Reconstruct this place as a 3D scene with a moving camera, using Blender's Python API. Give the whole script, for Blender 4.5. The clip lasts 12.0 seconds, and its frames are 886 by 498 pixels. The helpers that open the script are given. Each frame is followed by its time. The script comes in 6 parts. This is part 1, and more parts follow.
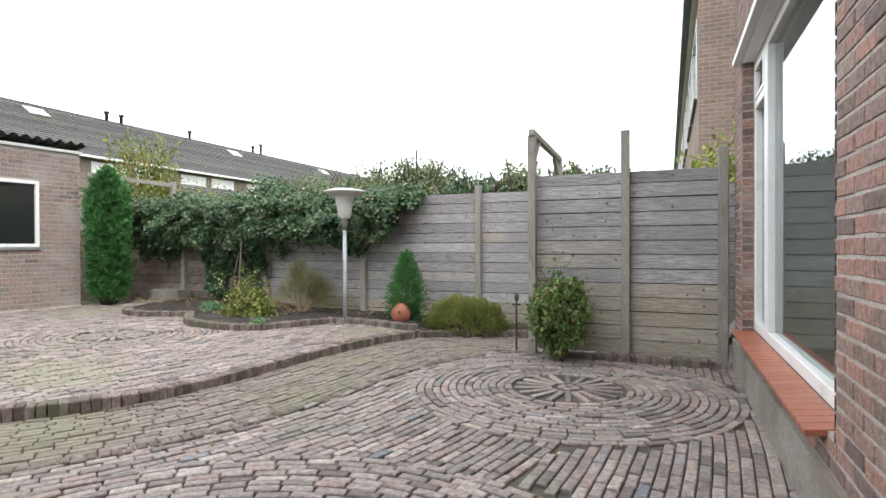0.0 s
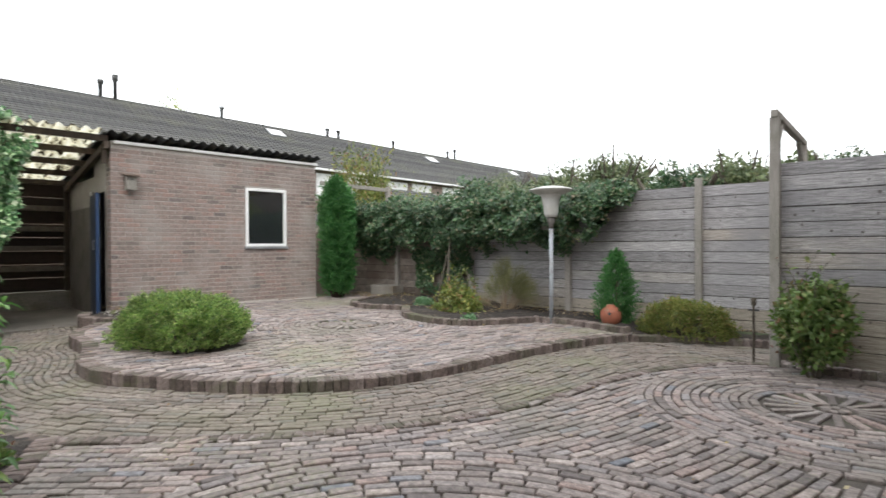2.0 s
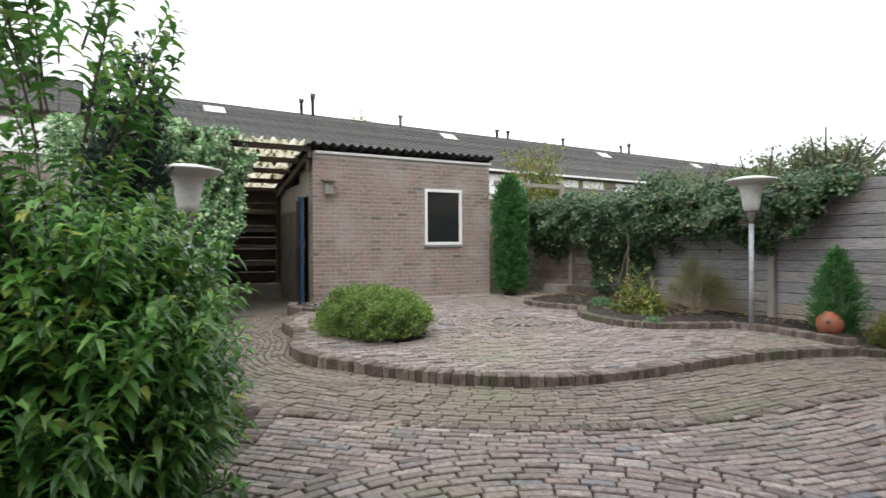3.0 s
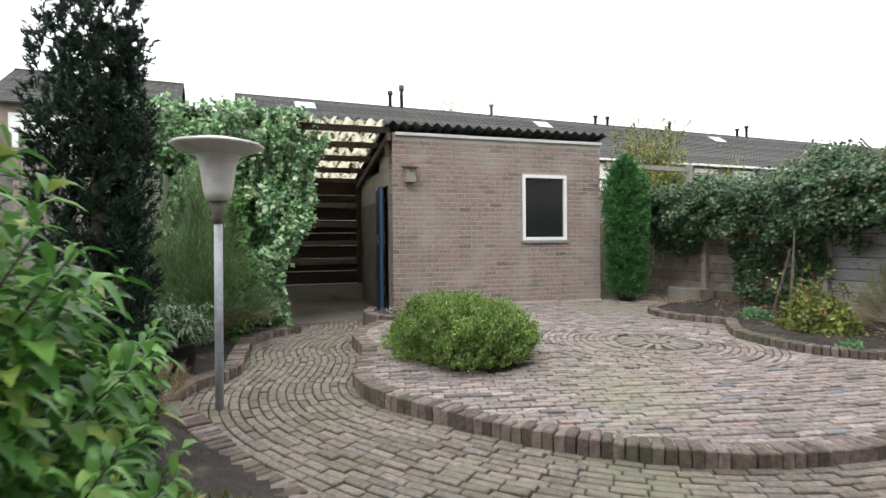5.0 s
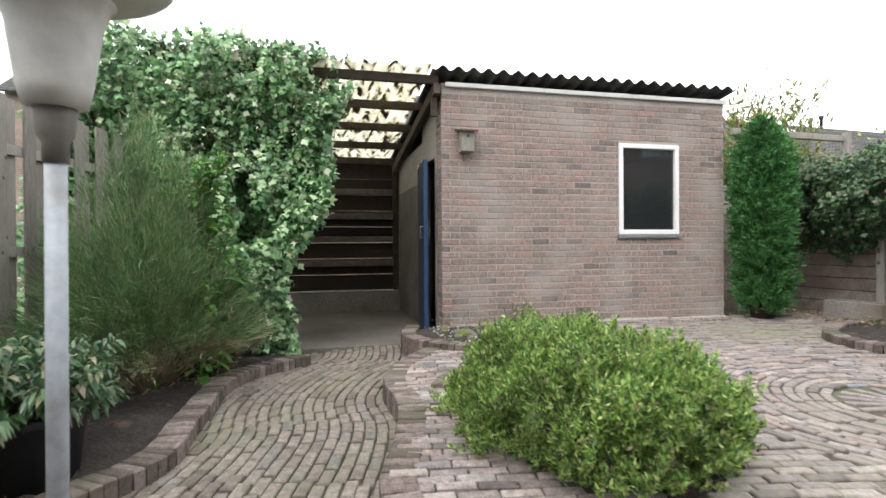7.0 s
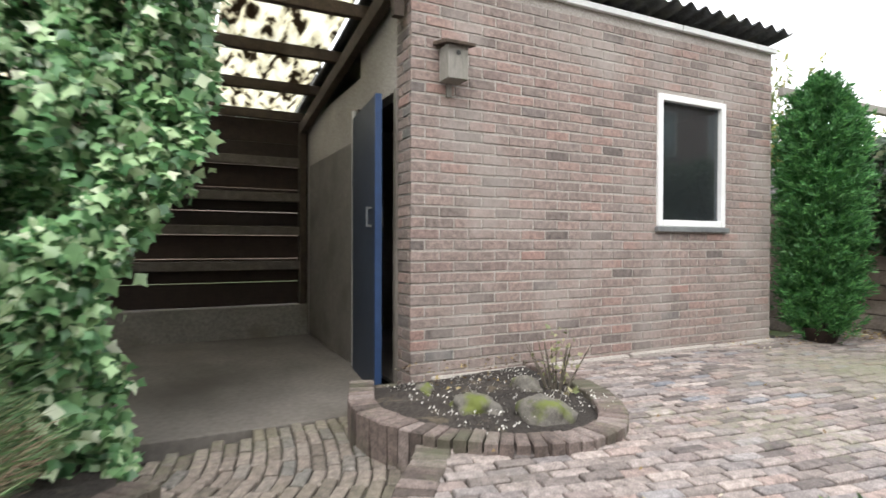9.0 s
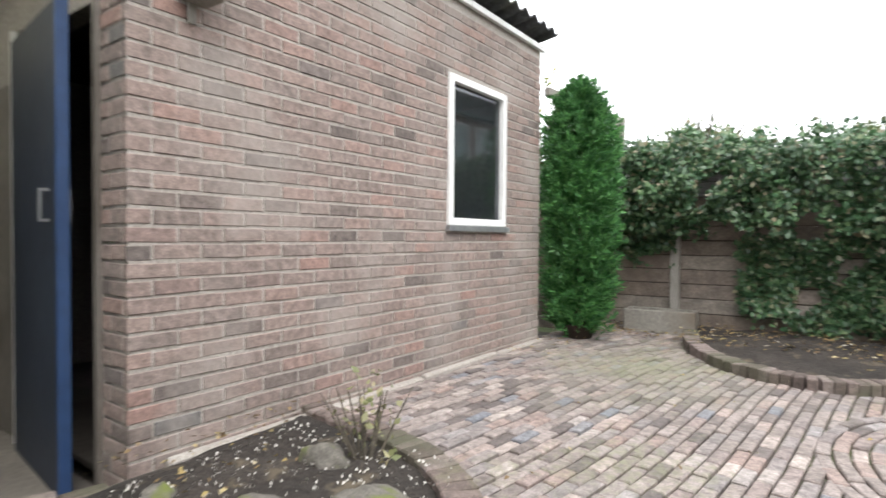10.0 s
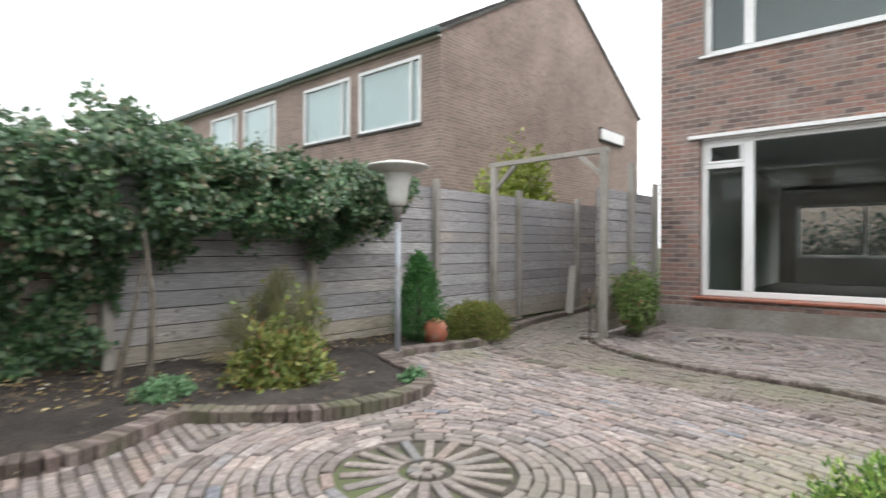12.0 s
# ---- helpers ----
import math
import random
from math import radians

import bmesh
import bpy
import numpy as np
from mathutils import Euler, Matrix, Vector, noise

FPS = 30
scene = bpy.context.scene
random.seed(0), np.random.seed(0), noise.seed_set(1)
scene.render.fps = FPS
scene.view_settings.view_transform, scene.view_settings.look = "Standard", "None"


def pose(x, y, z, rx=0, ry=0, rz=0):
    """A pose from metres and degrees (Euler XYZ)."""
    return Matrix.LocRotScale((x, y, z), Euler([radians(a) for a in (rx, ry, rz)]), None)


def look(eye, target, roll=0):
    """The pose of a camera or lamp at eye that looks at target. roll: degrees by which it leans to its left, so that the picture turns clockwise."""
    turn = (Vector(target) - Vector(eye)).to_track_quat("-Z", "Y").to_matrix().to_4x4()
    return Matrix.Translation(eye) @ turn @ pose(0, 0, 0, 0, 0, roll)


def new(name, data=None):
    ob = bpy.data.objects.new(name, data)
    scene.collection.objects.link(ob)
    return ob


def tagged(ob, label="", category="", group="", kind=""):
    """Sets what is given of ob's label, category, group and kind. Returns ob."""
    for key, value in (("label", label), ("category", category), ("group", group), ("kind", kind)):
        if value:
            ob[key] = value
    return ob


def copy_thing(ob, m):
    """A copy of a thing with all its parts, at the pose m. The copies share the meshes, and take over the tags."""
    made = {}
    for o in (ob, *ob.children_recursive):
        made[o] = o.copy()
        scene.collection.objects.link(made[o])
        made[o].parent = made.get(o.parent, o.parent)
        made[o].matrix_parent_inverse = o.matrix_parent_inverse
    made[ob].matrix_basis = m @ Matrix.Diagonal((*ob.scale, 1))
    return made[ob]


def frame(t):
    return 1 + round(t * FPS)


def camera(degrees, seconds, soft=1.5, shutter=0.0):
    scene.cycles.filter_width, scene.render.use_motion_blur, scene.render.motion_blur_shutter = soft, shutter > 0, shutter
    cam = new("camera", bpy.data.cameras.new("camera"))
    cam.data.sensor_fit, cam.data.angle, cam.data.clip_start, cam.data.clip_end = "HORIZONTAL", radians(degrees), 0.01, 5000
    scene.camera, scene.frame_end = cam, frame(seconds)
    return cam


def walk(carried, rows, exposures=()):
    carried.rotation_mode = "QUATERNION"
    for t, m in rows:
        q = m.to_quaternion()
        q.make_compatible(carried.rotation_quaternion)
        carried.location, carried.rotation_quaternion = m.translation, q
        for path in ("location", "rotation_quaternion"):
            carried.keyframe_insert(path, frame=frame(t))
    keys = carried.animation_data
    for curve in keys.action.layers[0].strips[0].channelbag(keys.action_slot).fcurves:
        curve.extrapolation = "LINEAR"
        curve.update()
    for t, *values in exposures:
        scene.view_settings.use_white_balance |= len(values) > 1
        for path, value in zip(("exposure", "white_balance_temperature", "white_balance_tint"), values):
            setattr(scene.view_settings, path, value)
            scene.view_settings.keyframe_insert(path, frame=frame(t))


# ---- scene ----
cam = camera(77.7, 12.0, shutter=0.3)
PATH = [
    (0, (0.868, -0.131, 1.248), (0.108, 1.718, 1.233), -0.2),
    (0.5, (0.832, -0.135, 1.243), (0.04, 1.701, 1.229), -0.2),
    (1, (0.783, -0.148, 1.23), (-0.149, 1.621, 1.22), -0.2),
    (1.5, (0.653, -0.163, 1.216), (-0.468, 1.494, 1.208), -0.3),
    (2, (0.579, -0.228, 1.221), (-0.748, 1.269, 1.211), -0.3),
    (2.5, (0.547, -0.24, 1.213), (-1.009, 1.016, 1.201), -0.2),
    (3, (0.476, -0.29, 1.193), (-1.236, 0.744, 1.185), -0.3),
    (3.5, (0.315, -0.234, 1.184), (-1.477, 0.653, 1.176), -0.3),
    (3.7, (0.135, -0.174, 1.189), (-1.66, 0.708, 1.181), -0.3),
    (5.3, (-1.287, 0.467, 1.216), (-3.151, 1.191, 1.193), -0.5),
    (5.5, (-1.535, 0.508, 1.183), (-3.393, 1.247, 1.176), -0.5),
    (6, (-2.092, 0.685, 1.187), (-3.965, 1.388, 1.178), -0.5),
    (6.5, (-2.706, 0.848, 1.159), (-4.61, 1.46, 1.147), -0.4),
    (8.5, (-5.359, 1.083, 0.991), (-7.202, 1.859, 0.999), -0.1),
    (9, (-6.037, 1.194, 1.083), (-7.761, 2.207, 1.063), 0.2),
    (9.5, (-6.566, 1.413, 1.138), (-8.05, 2.754, 1.105), 0.2),
    (10, (-7.015, 1.629, 1.147), (-8.067, 3.33, 1.103), 0.4),
    (10.5, (-7.366, 1.853, 1.162), (-7.879, 3.786, 1.118), 0.9),
    (11, (-7.756, 2.171, 1.116), (-7.424, 4.143, 1.106), 0.3),
    (11.5, (-7.79, 2.53, 1.215), (-6.79, 4.262, 1.185), 0.4),
    (12, (-7.562, 2.841, 1.228), (-6.061, 4.163, 1.218), 0.1),
]
walk(cam, [(t, look(eye, target, roll)) for t, eye, target, roll in PATH], [(0, 1.05), (2.0, 0.76), (3.5, 0.58), (5.5, 0.8), (6.5, 0.98), (8.5, 1.12), (10.0, 1.25), (12.0, 0.9)])

# ---- light ----
sky_world = bpy.data.worlds.new("sky")
scene.world = sky_world
sky_world.use_nodes = True
wn = sky_world.node_tree
wn.nodes.clear()
w_out = wn.nodes.new("ShaderNodeOutputWorld")
w_bg = wn.nodes.new("ShaderNodeBackground")
w_sky = wn.nodes.new("ShaderNodeTexSky")
w_sky.sky_type, w_sky.sun_disc = "NISHITA", False
w_sky.sun_elevation, w_sky.sun_rotation = radians(53), radians(132)
w_sky.dust_density, w_sky.air_density, w_sky.ozone_density = 4.0, 1.0, 1.0
w_mix = wn.nodes.new("ShaderNodeMix")
w_mix.data_type = "RGBA"
w_mix.inputs[0].default_value = 0.9
w_mix.inputs[7].default_value = (9.0, 9.2, 9.4, 1)
wn.links.new(w_sky.outputs[0], w_mix.inputs[6])
wn.links.new(w_mix.outputs[2], w_bg.inputs[0])
w_bg.inputs[1].default_value = 0.15
wn.links.new(w_bg.outputs[0], w_out.inputs[0])
sun = new("sun", bpy.data.lights.new("sun", "SUN"))
sun.data.energy, sun.data.angle, sun.data.color = 0.9, radians(30), (1.0, 0.98, 0.95)
sun.matrix_world = look((0, 0, 10), (-4.5, 4.0, 2.0))
scene.view_settings.exposure = 0.0


# ---- materials ----
def principled(name, rough=0.8, metal=0.0):
    m = bpy.data.materials.new(name)
    m.use_nodes = True
    b = m.node_tree.nodes["Principled BSDF"]
    b.inputs["Roughness"].default_value = rough
    b.inputs["Metallic"].default_value = metal
    return m, m.node_tree, b


def ramp_node(nt, stops):
    r = nt.nodes.new("ShaderNodeValToRGB")
    e = r.color_ramp.elements
    while len(e) < len(stops):
        e.new(0.5)
    for k, (p, c) in enumerate(stops):
        e[k].position, e[k].color = p, (*c, 1)
    return r


def noise_node(nt, scale, detail=4.0, vec=None, stretch=None):
    n = nt.nodes.new("ShaderNodeTexNoise")
    n.inputs["Scale"].default_value, n.inputs["Detail"].default_value = scale, detail
    src = vec
    if vec is None:
        src = nt.nodes.new("ShaderNodeTexCoord").outputs["Object"]
    if stretch:
        mp = nt.nodes.new("ShaderNodeMapping")
        mp.inputs["Scale"].default_value = stretch
        nt.links.new(src, mp.inputs["Vector"])
        src = mp.outputs[0]
    nt.links.new(src, n.inputs["Vector"])
    return n


def mix_rgb(nt, fac, a, b, mode="MIX"):
    m = nt.nodes.new("ShaderNodeMix")
    m.data_type, m.blend_type = "RGBA", mode
    for sock, v in ((m.inputs[0], fac), (m.inputs[6], a), (m.inputs[7], b)):
        if hasattr(v, "is_output") or hasattr(v, "links"):
            nt.links.new(v, sock)
        elif isinstance(v, tuple):
            sock.default_value = (*v, 1)
        else:
            sock.default_value = v
    return m.outputs[2]


def bump(nt, b, height, dist, strength=0.6):
    n = nt.nodes.new("ShaderNodeBump")
    n.inputs["Distance"].default_value, n.inputs["Strength"].default_value = dist, strength
    nt.links.new(height, n.inputs["Height"])
    nt.links.new(n.outputs[0], b.inputs["Normal"])


def each_random(nt):
    """A number of its own for each object and each loose island."""
    a = nt.nodes.new("ShaderNodeObjectInfo").outputs["Random"]
    g = nt.nodes.new("ShaderNodeNewGeometry").outputs["Random Per Island"]
    m = nt.nodes.new("ShaderNodeMath")
    m.operation = "ADD"
    nt.links.new(a, m.inputs[0])
    nt.links.new(g, m.inputs[1])
    f = nt.nodes.new("ShaderNodeMath")
    f.operation = "FRACT"
    nt.links.new(m.outputs[0], f.inputs[0])
    return f.outputs[0]


def world_pos(nt):
    return nt.nodes.new("ShaderNodeNewGeometry").outputs["Position"]


def varied(name, stops, rough=0.85, grain=60.0, grain_amt=0.35, patch=None, patch_scale=1.2, patch_lo=0.5, patch_hi=0.7, bump_d=0.003, metal=0.0, stretch=None, island=True):
    """Colour by piece, then grain, then broad patches of another colour (moss, dirt)."""
    m, nt, b = principled(name, rough, metal)
    pos = world_pos(nt)
    r = ramp_node(nt, stops)
    if island:
        nt.links.new(each_random(nt), r.inputs[0])
    else:
        nb = noise_node(nt, 2.3, 5, pos, stretch)
        nt.links.new(nb.outputs[0], r.inputs[0])
    g = noise_node(nt, grain, 5, pos, stretch)
    gr = ramp_node(nt, [(0.25, (1 - grain_amt,) * 3), (0.75, (1 + grain_amt * 0.6,) * 3)])
    nt.links.new(g.outputs[0], gr.inputs[0])
    col = mix_rgb(nt, 1.0, r.outputs[0], gr.outputs[0], "MULTIPLY")
    if grain_amt > 0.25:
        fine = noise_node(nt, grain * 4.5, 3, pos, stretch)
        fr_ = ramp_node(nt, [(0.35, (1 - grain_amt * 0.55,) * 3), (0.65, (1 + grain_amt * 0.35,) * 3)])
        nt.links.new(fine.outputs[0], fr_.inputs[0])
        col = mix_rgb(nt, 1.0, col, fr_.outputs[0], "MULTIPLY")
    if patch:
        p = noise_node(nt, patch_scale, 6, pos)
        pr = ramp_node(nt, [(patch_lo, (0, 0, 0)), (patch_hi, (1, 1, 1))])
        nt.links.new(p.outputs[0], pr.inputs[0])
        col = mix_rgb(nt, pr.outputs[0], col, patch)
    nt.links.new(col, b.inputs["Base Color"])
    bump(nt, b, g.outputs[0], bump_d)
    return m


BRICK = varied("shed brick", [(0.0, (0.15, 0.125, 0.115)), (0.1, (0.235, 0.19, 0.17)), (0.35, (0.30, 0.225, 0.20)), (0.6, (0.26, 0.21, 0.19)), (0.82, (0.32, 0.243, 0.215)), (0.94, (0.33, 0.215, 0.185)), (1.0, (0.155, 0.15, 0.145))], 0.9, 28, 0.42, (0.34, 0.30, 0.275), 1.6, 0.5, 0.75, 0.006)
HOUSE_BRICK = varied("house brick", [(0.0, (0.13, 0.095, 0.085)), (0.25, (0.22, 0.15, 0.125)), (0.5, (0.31, 0.175, 0.145)), (0.7, (0.245, 0.18, 0.155)), (0.88, (0.35, 0.19, 0.145)), (1.0, (0.18, 0.15, 0.14))], 0.85, 40, 0.5, (0.33, 0.27, 0.24), 3.0, 0.56, 0.85, 0.006)
PAVER = varied("paver clay", [(0.0, (0.12, 0.10, 0.095)), (0.2, (0.24, 0.20, 0.182)), (0.45, (0.32, 0.27, 0.25)), (0.65, (0.215, 0.19, 0.185)), (0.8, (0.295, 0.22, 0.195)), (0.93, (0.40, 0.345, 0.315)), (1.0, (0.165, 0.175, 0.20))], 0.7, 28, 0.5, (0.185, 0.17, 0.14), 0.8, 0.5, 0.76, 0.005)
PATH_PAVER = varied("mossy paver clay", [(0.0, (0.13, 0.11, 0.09)), (0.3, (0.20, 0.165, 0.14)), (0.7, (0.25, 0.21, 0.18)), (1.0, (0.16, 0.15, 0.135))], 0.75, 28, 0.5, (0.145, 0.14, 0.085), 0.9, 0.5, 0.85, 0.005)
KERB = varied("kerb clay", [(0.0, (0.085, 0.065, 0.056)), (0.5, (0.17, 0.13, 0.115)), (1.0, (0.24, 0.195, 0.178))], 0.85, 28, 0.5, (0.08, 0.08, 0.05), 2.5, 0.5, 0.72, 0.005)
MORTAR = varied("mortar", [(0.2, (0.33, 0.295, 0.265)), (0.8, (0.46, 0.425, 0.385))], 0.95, 60, 0.35, island=False)
SAND = varied("joint sand", [(0.2, (0.05, 0.043, 0.035)), (0.8, (0.13, 0.112, 0.095))], 0.95, 120, 0.4, (0.07, 0.075, 0.04), 1.3, 0.56, 0.72, island=False)
SOIL = varied("garden soil", [(0.25, (0.02, 0.016, 0.013)), (0.6, (0.045, 0.036, 0.03)), (0.85, (0.085, 0.072, 0.06))], 0.95, 45, 0.6, (0.10, 0.08, 0.055), 7.0, 0.6, 0.7, 0.03, island=False)
GRASS = varied("rough grass", [(0.2, (0.04, 0.06, 0.02)), (0.8, (0.08, 0.10, 0.04))], 0.95, 20, 0.4, island=False)
WOOD = varied("weathered plank", [(0.0, (0.27, 0.26, 0.265)), (0.3, (0.41, 0.395, 0.40)), (0.6, (0.33, 0.315, 0.315)), (0.85, (0.47, 0.455, 0.455)), (1.0, (0.42, 0.37, 0.32))], 0.85, 7, 0.6, (0.26, 0.255, 0.265), 1.1, 0.48, 0.75, 0.003, stretch=(1, 1, 16))
WARM_WOOD = varied("lower weathered plank", [(0.0, (0.36, 0.32, 0.26)), (0.5, (0.43, 0.38, 0.31)), (1.0, (0.39, 0.36, 0.32))], 0.85, 7, 0.5, (0.28, 0.25, 0.22), 1.1, 0.48, 0.75, 0.003, stretch=(1, 1, 16))
WOOD_V = varied("weathered board", [(0.0, (0.25, 0.225, 0.20)), (0.5, (0.31, 0.28, 0.25)), (1.0, (0.35, 0.32, 0.29))], 0.85, 9, 0.35, (0.16, 0.15, 0.13), 1.4, 0.5, 0.8, 0.002, stretch=(14, 14, 1))
for wood in (WOOD, WARM_WOOD, WOOD_V):
    nt = wood.node_tree
    b = nt.nodes["Principled BSDF"]
    base = b.inputs["Base Color"].links[0].from_socket
    vo = nt.nodes.new("ShaderNodeTexVoronoi")
    vo.inputs["Scale"].default_value = 7.0
    nt.links.new(world_pos(nt), vo.inputs["Vector"])
    kr = ramp_node(nt, [(0.07, (0.85, 0.85, 0.85)), (0.12, (0, 0, 0))])
    nt.links.new(vo.outputs["Distance"], kr.inputs[0])
    nt.links.new(mix_rgb(nt, kr.outputs[0], base, (0.06, 0.05, 0.04)), b.inputs["Base Color"])
POST_WOOD = varied("grey post wood", [(0.0, (0.27, 0.25, 0.225)), (1.0, (0.40, 0.37, 0.335))], 0.85, 9, 0.35, (0.16, 0.16, 0.12), 2, 0.5, 0.8, 0.002, stretch=(14, 14, 1))
BROWN_PLANK = varied("brown stained plank", [(0.0, (0.17, 0.135, 0.11)), (0.5, (0.23, 0.185, 0.155)), (1.0, (0.28, 0.245, 0.21))], 0.9, 9, 0.4, (0.15, 0.11, 0.085), 1.3, 0.5, 0.7)
CONCRETE = varied("weathered concrete", [(0.2, (0.20, 0.185, 0.16)), (0.8, (0.31, 0.29, 0.26))], 0.9, 30, 0.3, (0.15, 0.12, 0.09), 1.3, 0.5, 0.7, island=False)
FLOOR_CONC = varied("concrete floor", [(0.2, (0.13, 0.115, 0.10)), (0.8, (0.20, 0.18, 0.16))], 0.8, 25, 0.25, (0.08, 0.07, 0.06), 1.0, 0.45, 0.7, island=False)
DARK_BOARD = varied("near-black board", [(0.0, (0.02, 0.012, 0.009)), (1.0, (0.045, 0.028, 0.02))], 0.8, 12, 0.3)
BEAM = varied("old beam wood", [(0.0, (0.05, 0.035, 0.025)), (1.0, (0.11, 0.08, 0.06))], 0.85, 12, 0.35)
SHED_ROOF = varied("fibre cement", [(0.2, (0.04, 0.042, 0.045)), (0.8, (0.10, 0.105, 0.11))], 0.9, 30, 0.4, (0.13, 0.13, 0.10), 3, 0.5, 0.7, island=False)
WHITE = varied("white paint", [(0.2, (0.74, 0.74, 0.73)), (0.8, (0.82, 0.82, 0.81))], 0.4, 20, 0.06, (0.55, 0.54, 0.5), 4, 0.62, 0.8, 0.0005, island=False)
GREY_PAINT = varied("grey painted board", [(0.2, (0.14, 0.125, 0.11)), (0.8, (0.20, 0.18, 0.16))], 0.7, 20, 0.2, (0.09, 0.075, 0.06), 2, 0.5, 0.75, island=False)
BLUE = varied("blue paint", [(0.2, (0.018, 0.045, 0.12)), (0.8, (0.028, 0.065, 0.16))], 0.5, 20, 0.2, island=False)
NAVY = varied("dark blue door paint", [(0.2, (0.018, 0.026, 0.045)), (0.8, (0.035, 0.045, 0.065))], 0.55, 15, 0.2, island=False)
TERRACOTTA = varied("terracotta", [(0.2, (0.27, 0.085, 0.05)), (0.8, (0.37, 0.125, 0.07))], 0.75, 20, 0.2, (0.26, 0.15, 0.11), 9, 0.55, 0.7, island=False)
SILL_TILE = varied("red sill tile", [(0.0, (0.30, 0.095, 0.055)), (1.0, (0.40, 0.14, 0.085))], 0.35, 25, 0.2, (0.25, 0.11, 0.08), 4, 0.5, 0.8, 0.0005)
ROOF_TILE = varied("roof tile", [(0.0, (0.055, 0.055, 0.055)), (0.5, (0.085, 0.085, 0.083)), (1.0, (0.12, 0.117, 0.11))], 0.85, 12, 0.3, (0.10, 0.10, 0.075), 0.6, 0.5, 0.8)
wave_nt = ROOF_TILE.node_tree
wv = wave_nt.nodes.new("ShaderNodeTexWave")
wv.bands_direction = "Y"
wv.inputs["Scale"].default_value, wv.inputs["Distortion"].default_value = 1.05, 0.0
wave_nt.links.new(world_pos(wave_nt), wv.inputs["Vector"])
wave_b = wave_nt.nodes["Principled BSDF"]
bump(wave_nt, wave_b, wv.outputs["Fac"], 0.05, 1.0)
LAMP_METAL = varied("lamp enamel", [(0.2, (0.50, 0.495, 0.47)), (0.8, (0.60, 0.595, 0.57))], 0.45, 15, 0.15, (0.36, 0.35, 0.30), 5, 0.55, 0.8, island=False)
POLE = varied("grey pole paint", [(0.2, (0.30, 0.33, 0.37)), (0.8, (0.42, 0.45, 0.48))], 0.5, 25, 0.2, (0.22, 0.21, 0.19), 5, 0.55, 0.75, island=False)
SHELF_WOOD = varied("dull shelf wood", [(0.0, (0.10, 0.085, 0.07)), (1.0, (0.15, 0.13, 0.11))], 0.85, 12, 0.3)
SOCKET = varied("lamp socket", [(0.2, (0.13, 0.12, 0.11)), (0.8, (0.20, 0.185, 0.17))], 0.6, 20, 0.2, island=False)
DARK_METAL = varied("dark metal", [(0.2, (0.04, 0.04, 0.04)), (0.8, (0.09, 0.09, 0.085))], 0.5, 20, 0.2, island=False, metal=0.6)
ZINC = varied("zinc", [(0.2, (0.30, 0.31, 0.32)), (0.8, (0.42, 0.43, 0.44))], 0.45, 20, 0.2, island=False, metal=0.7)
GREEN_PAINT = varied("dark green gutter", [(0.2, (0.025, 0.06, 0.05)), (0.8, (0.04, 0.08, 0.07))], 0.4, 20, 0.2, island=False)
ROCK = varied("mossy stone", [(0.2, (0.10, 0.09, 0.08)), (0.8, (0.19, 0.175, 0.15))], 0.9, 25, 0.4, (0.115, 0.135, 0.03), 7, 0.5, 0.64, 0.012, island=False)
PLASTIC = varied("black plastic pot", [(0.2, (0.015, 0.016, 0.02)), (0.8, (0.03, 0.03, 0.035))], 0.45, 25, 0.2, island=False)
PLASTER = varied("interior plaster", [(0.2, (0.55, 0.53, 0.49)), (0.8, (0.62, 0.60, 0.56))], 0.9, 20, 0.05, island=False)
BARK = varied("bark", [(0.2, (0.08, 0.065, 0.05)), (0.8, (0.16, 0.14, 0.11))], 0.95, 18, 0.5, bump_d=0.01, island=False)
DRY = varied("dry stalk", [(0.0, (0.20, 0.14, 0.09)), (1.0, (0.36, 0.28, 0.19))], 0.9, 20, 0.2)
# Pale tone for blinds and far panes; on rooflights it paints reflected sky.
BLIND_AND_SKY = varied("pale blind and sky-bright pane", [(0.2, (0.80, 0.80, 0.79)), (0.8, (0.86, 0.86, 0.85))], 0.8, 6, 0.1, island=False)


def add_moss(mat, color, scale, lo, hi, speck=14.0):
    """Moss that grows in broad drifts, broken up by a finer grain."""
    nt = mat.node_tree
    b = nt.nodes["Principled BSDF"]
    base = b.inputs["Base Color"].links[0].from_socket
    big = noise_node(nt, scale, 3, world_pos(nt))
    small = noise_node(nt, speck, 4, world_pos(nt))
    add = nt.nodes.new("ShaderNodeMath")
    add.operation = "MULTIPLY_ADD"
    add.inputs[1].default_value = 0.45
    nt.links.new(small.outputs[0], add.inputs[0])
    nt.links.new(big.outputs[0], add.inputs[2])
    r = ramp_node(nt, [(lo, (0, 0, 0)), (hi, (0.85, 0.85, 0.85))])
    nt.links.new(add.outputs[0], r.inputs[0])
    nt.links.new(mix_rgb(nt, r.outputs[0], base, color), b.inputs["Base Color"])


add_moss(PAVER, (0.20, 0.205, 0.125), 0.55, 0.80, 1.02, 22.0)
add_moss(PATH_PAVER, (0.165, 0.17, 0.10), 0.7, 0.76, 1.0, 22.0)
add_moss(KERB, (0.10, 0.105, 0.055), 1.1, 0.80, 0.98)
add_moss(SAND, (0.085, 0.105, 0.04), 0.7, 0.74, 0.88)


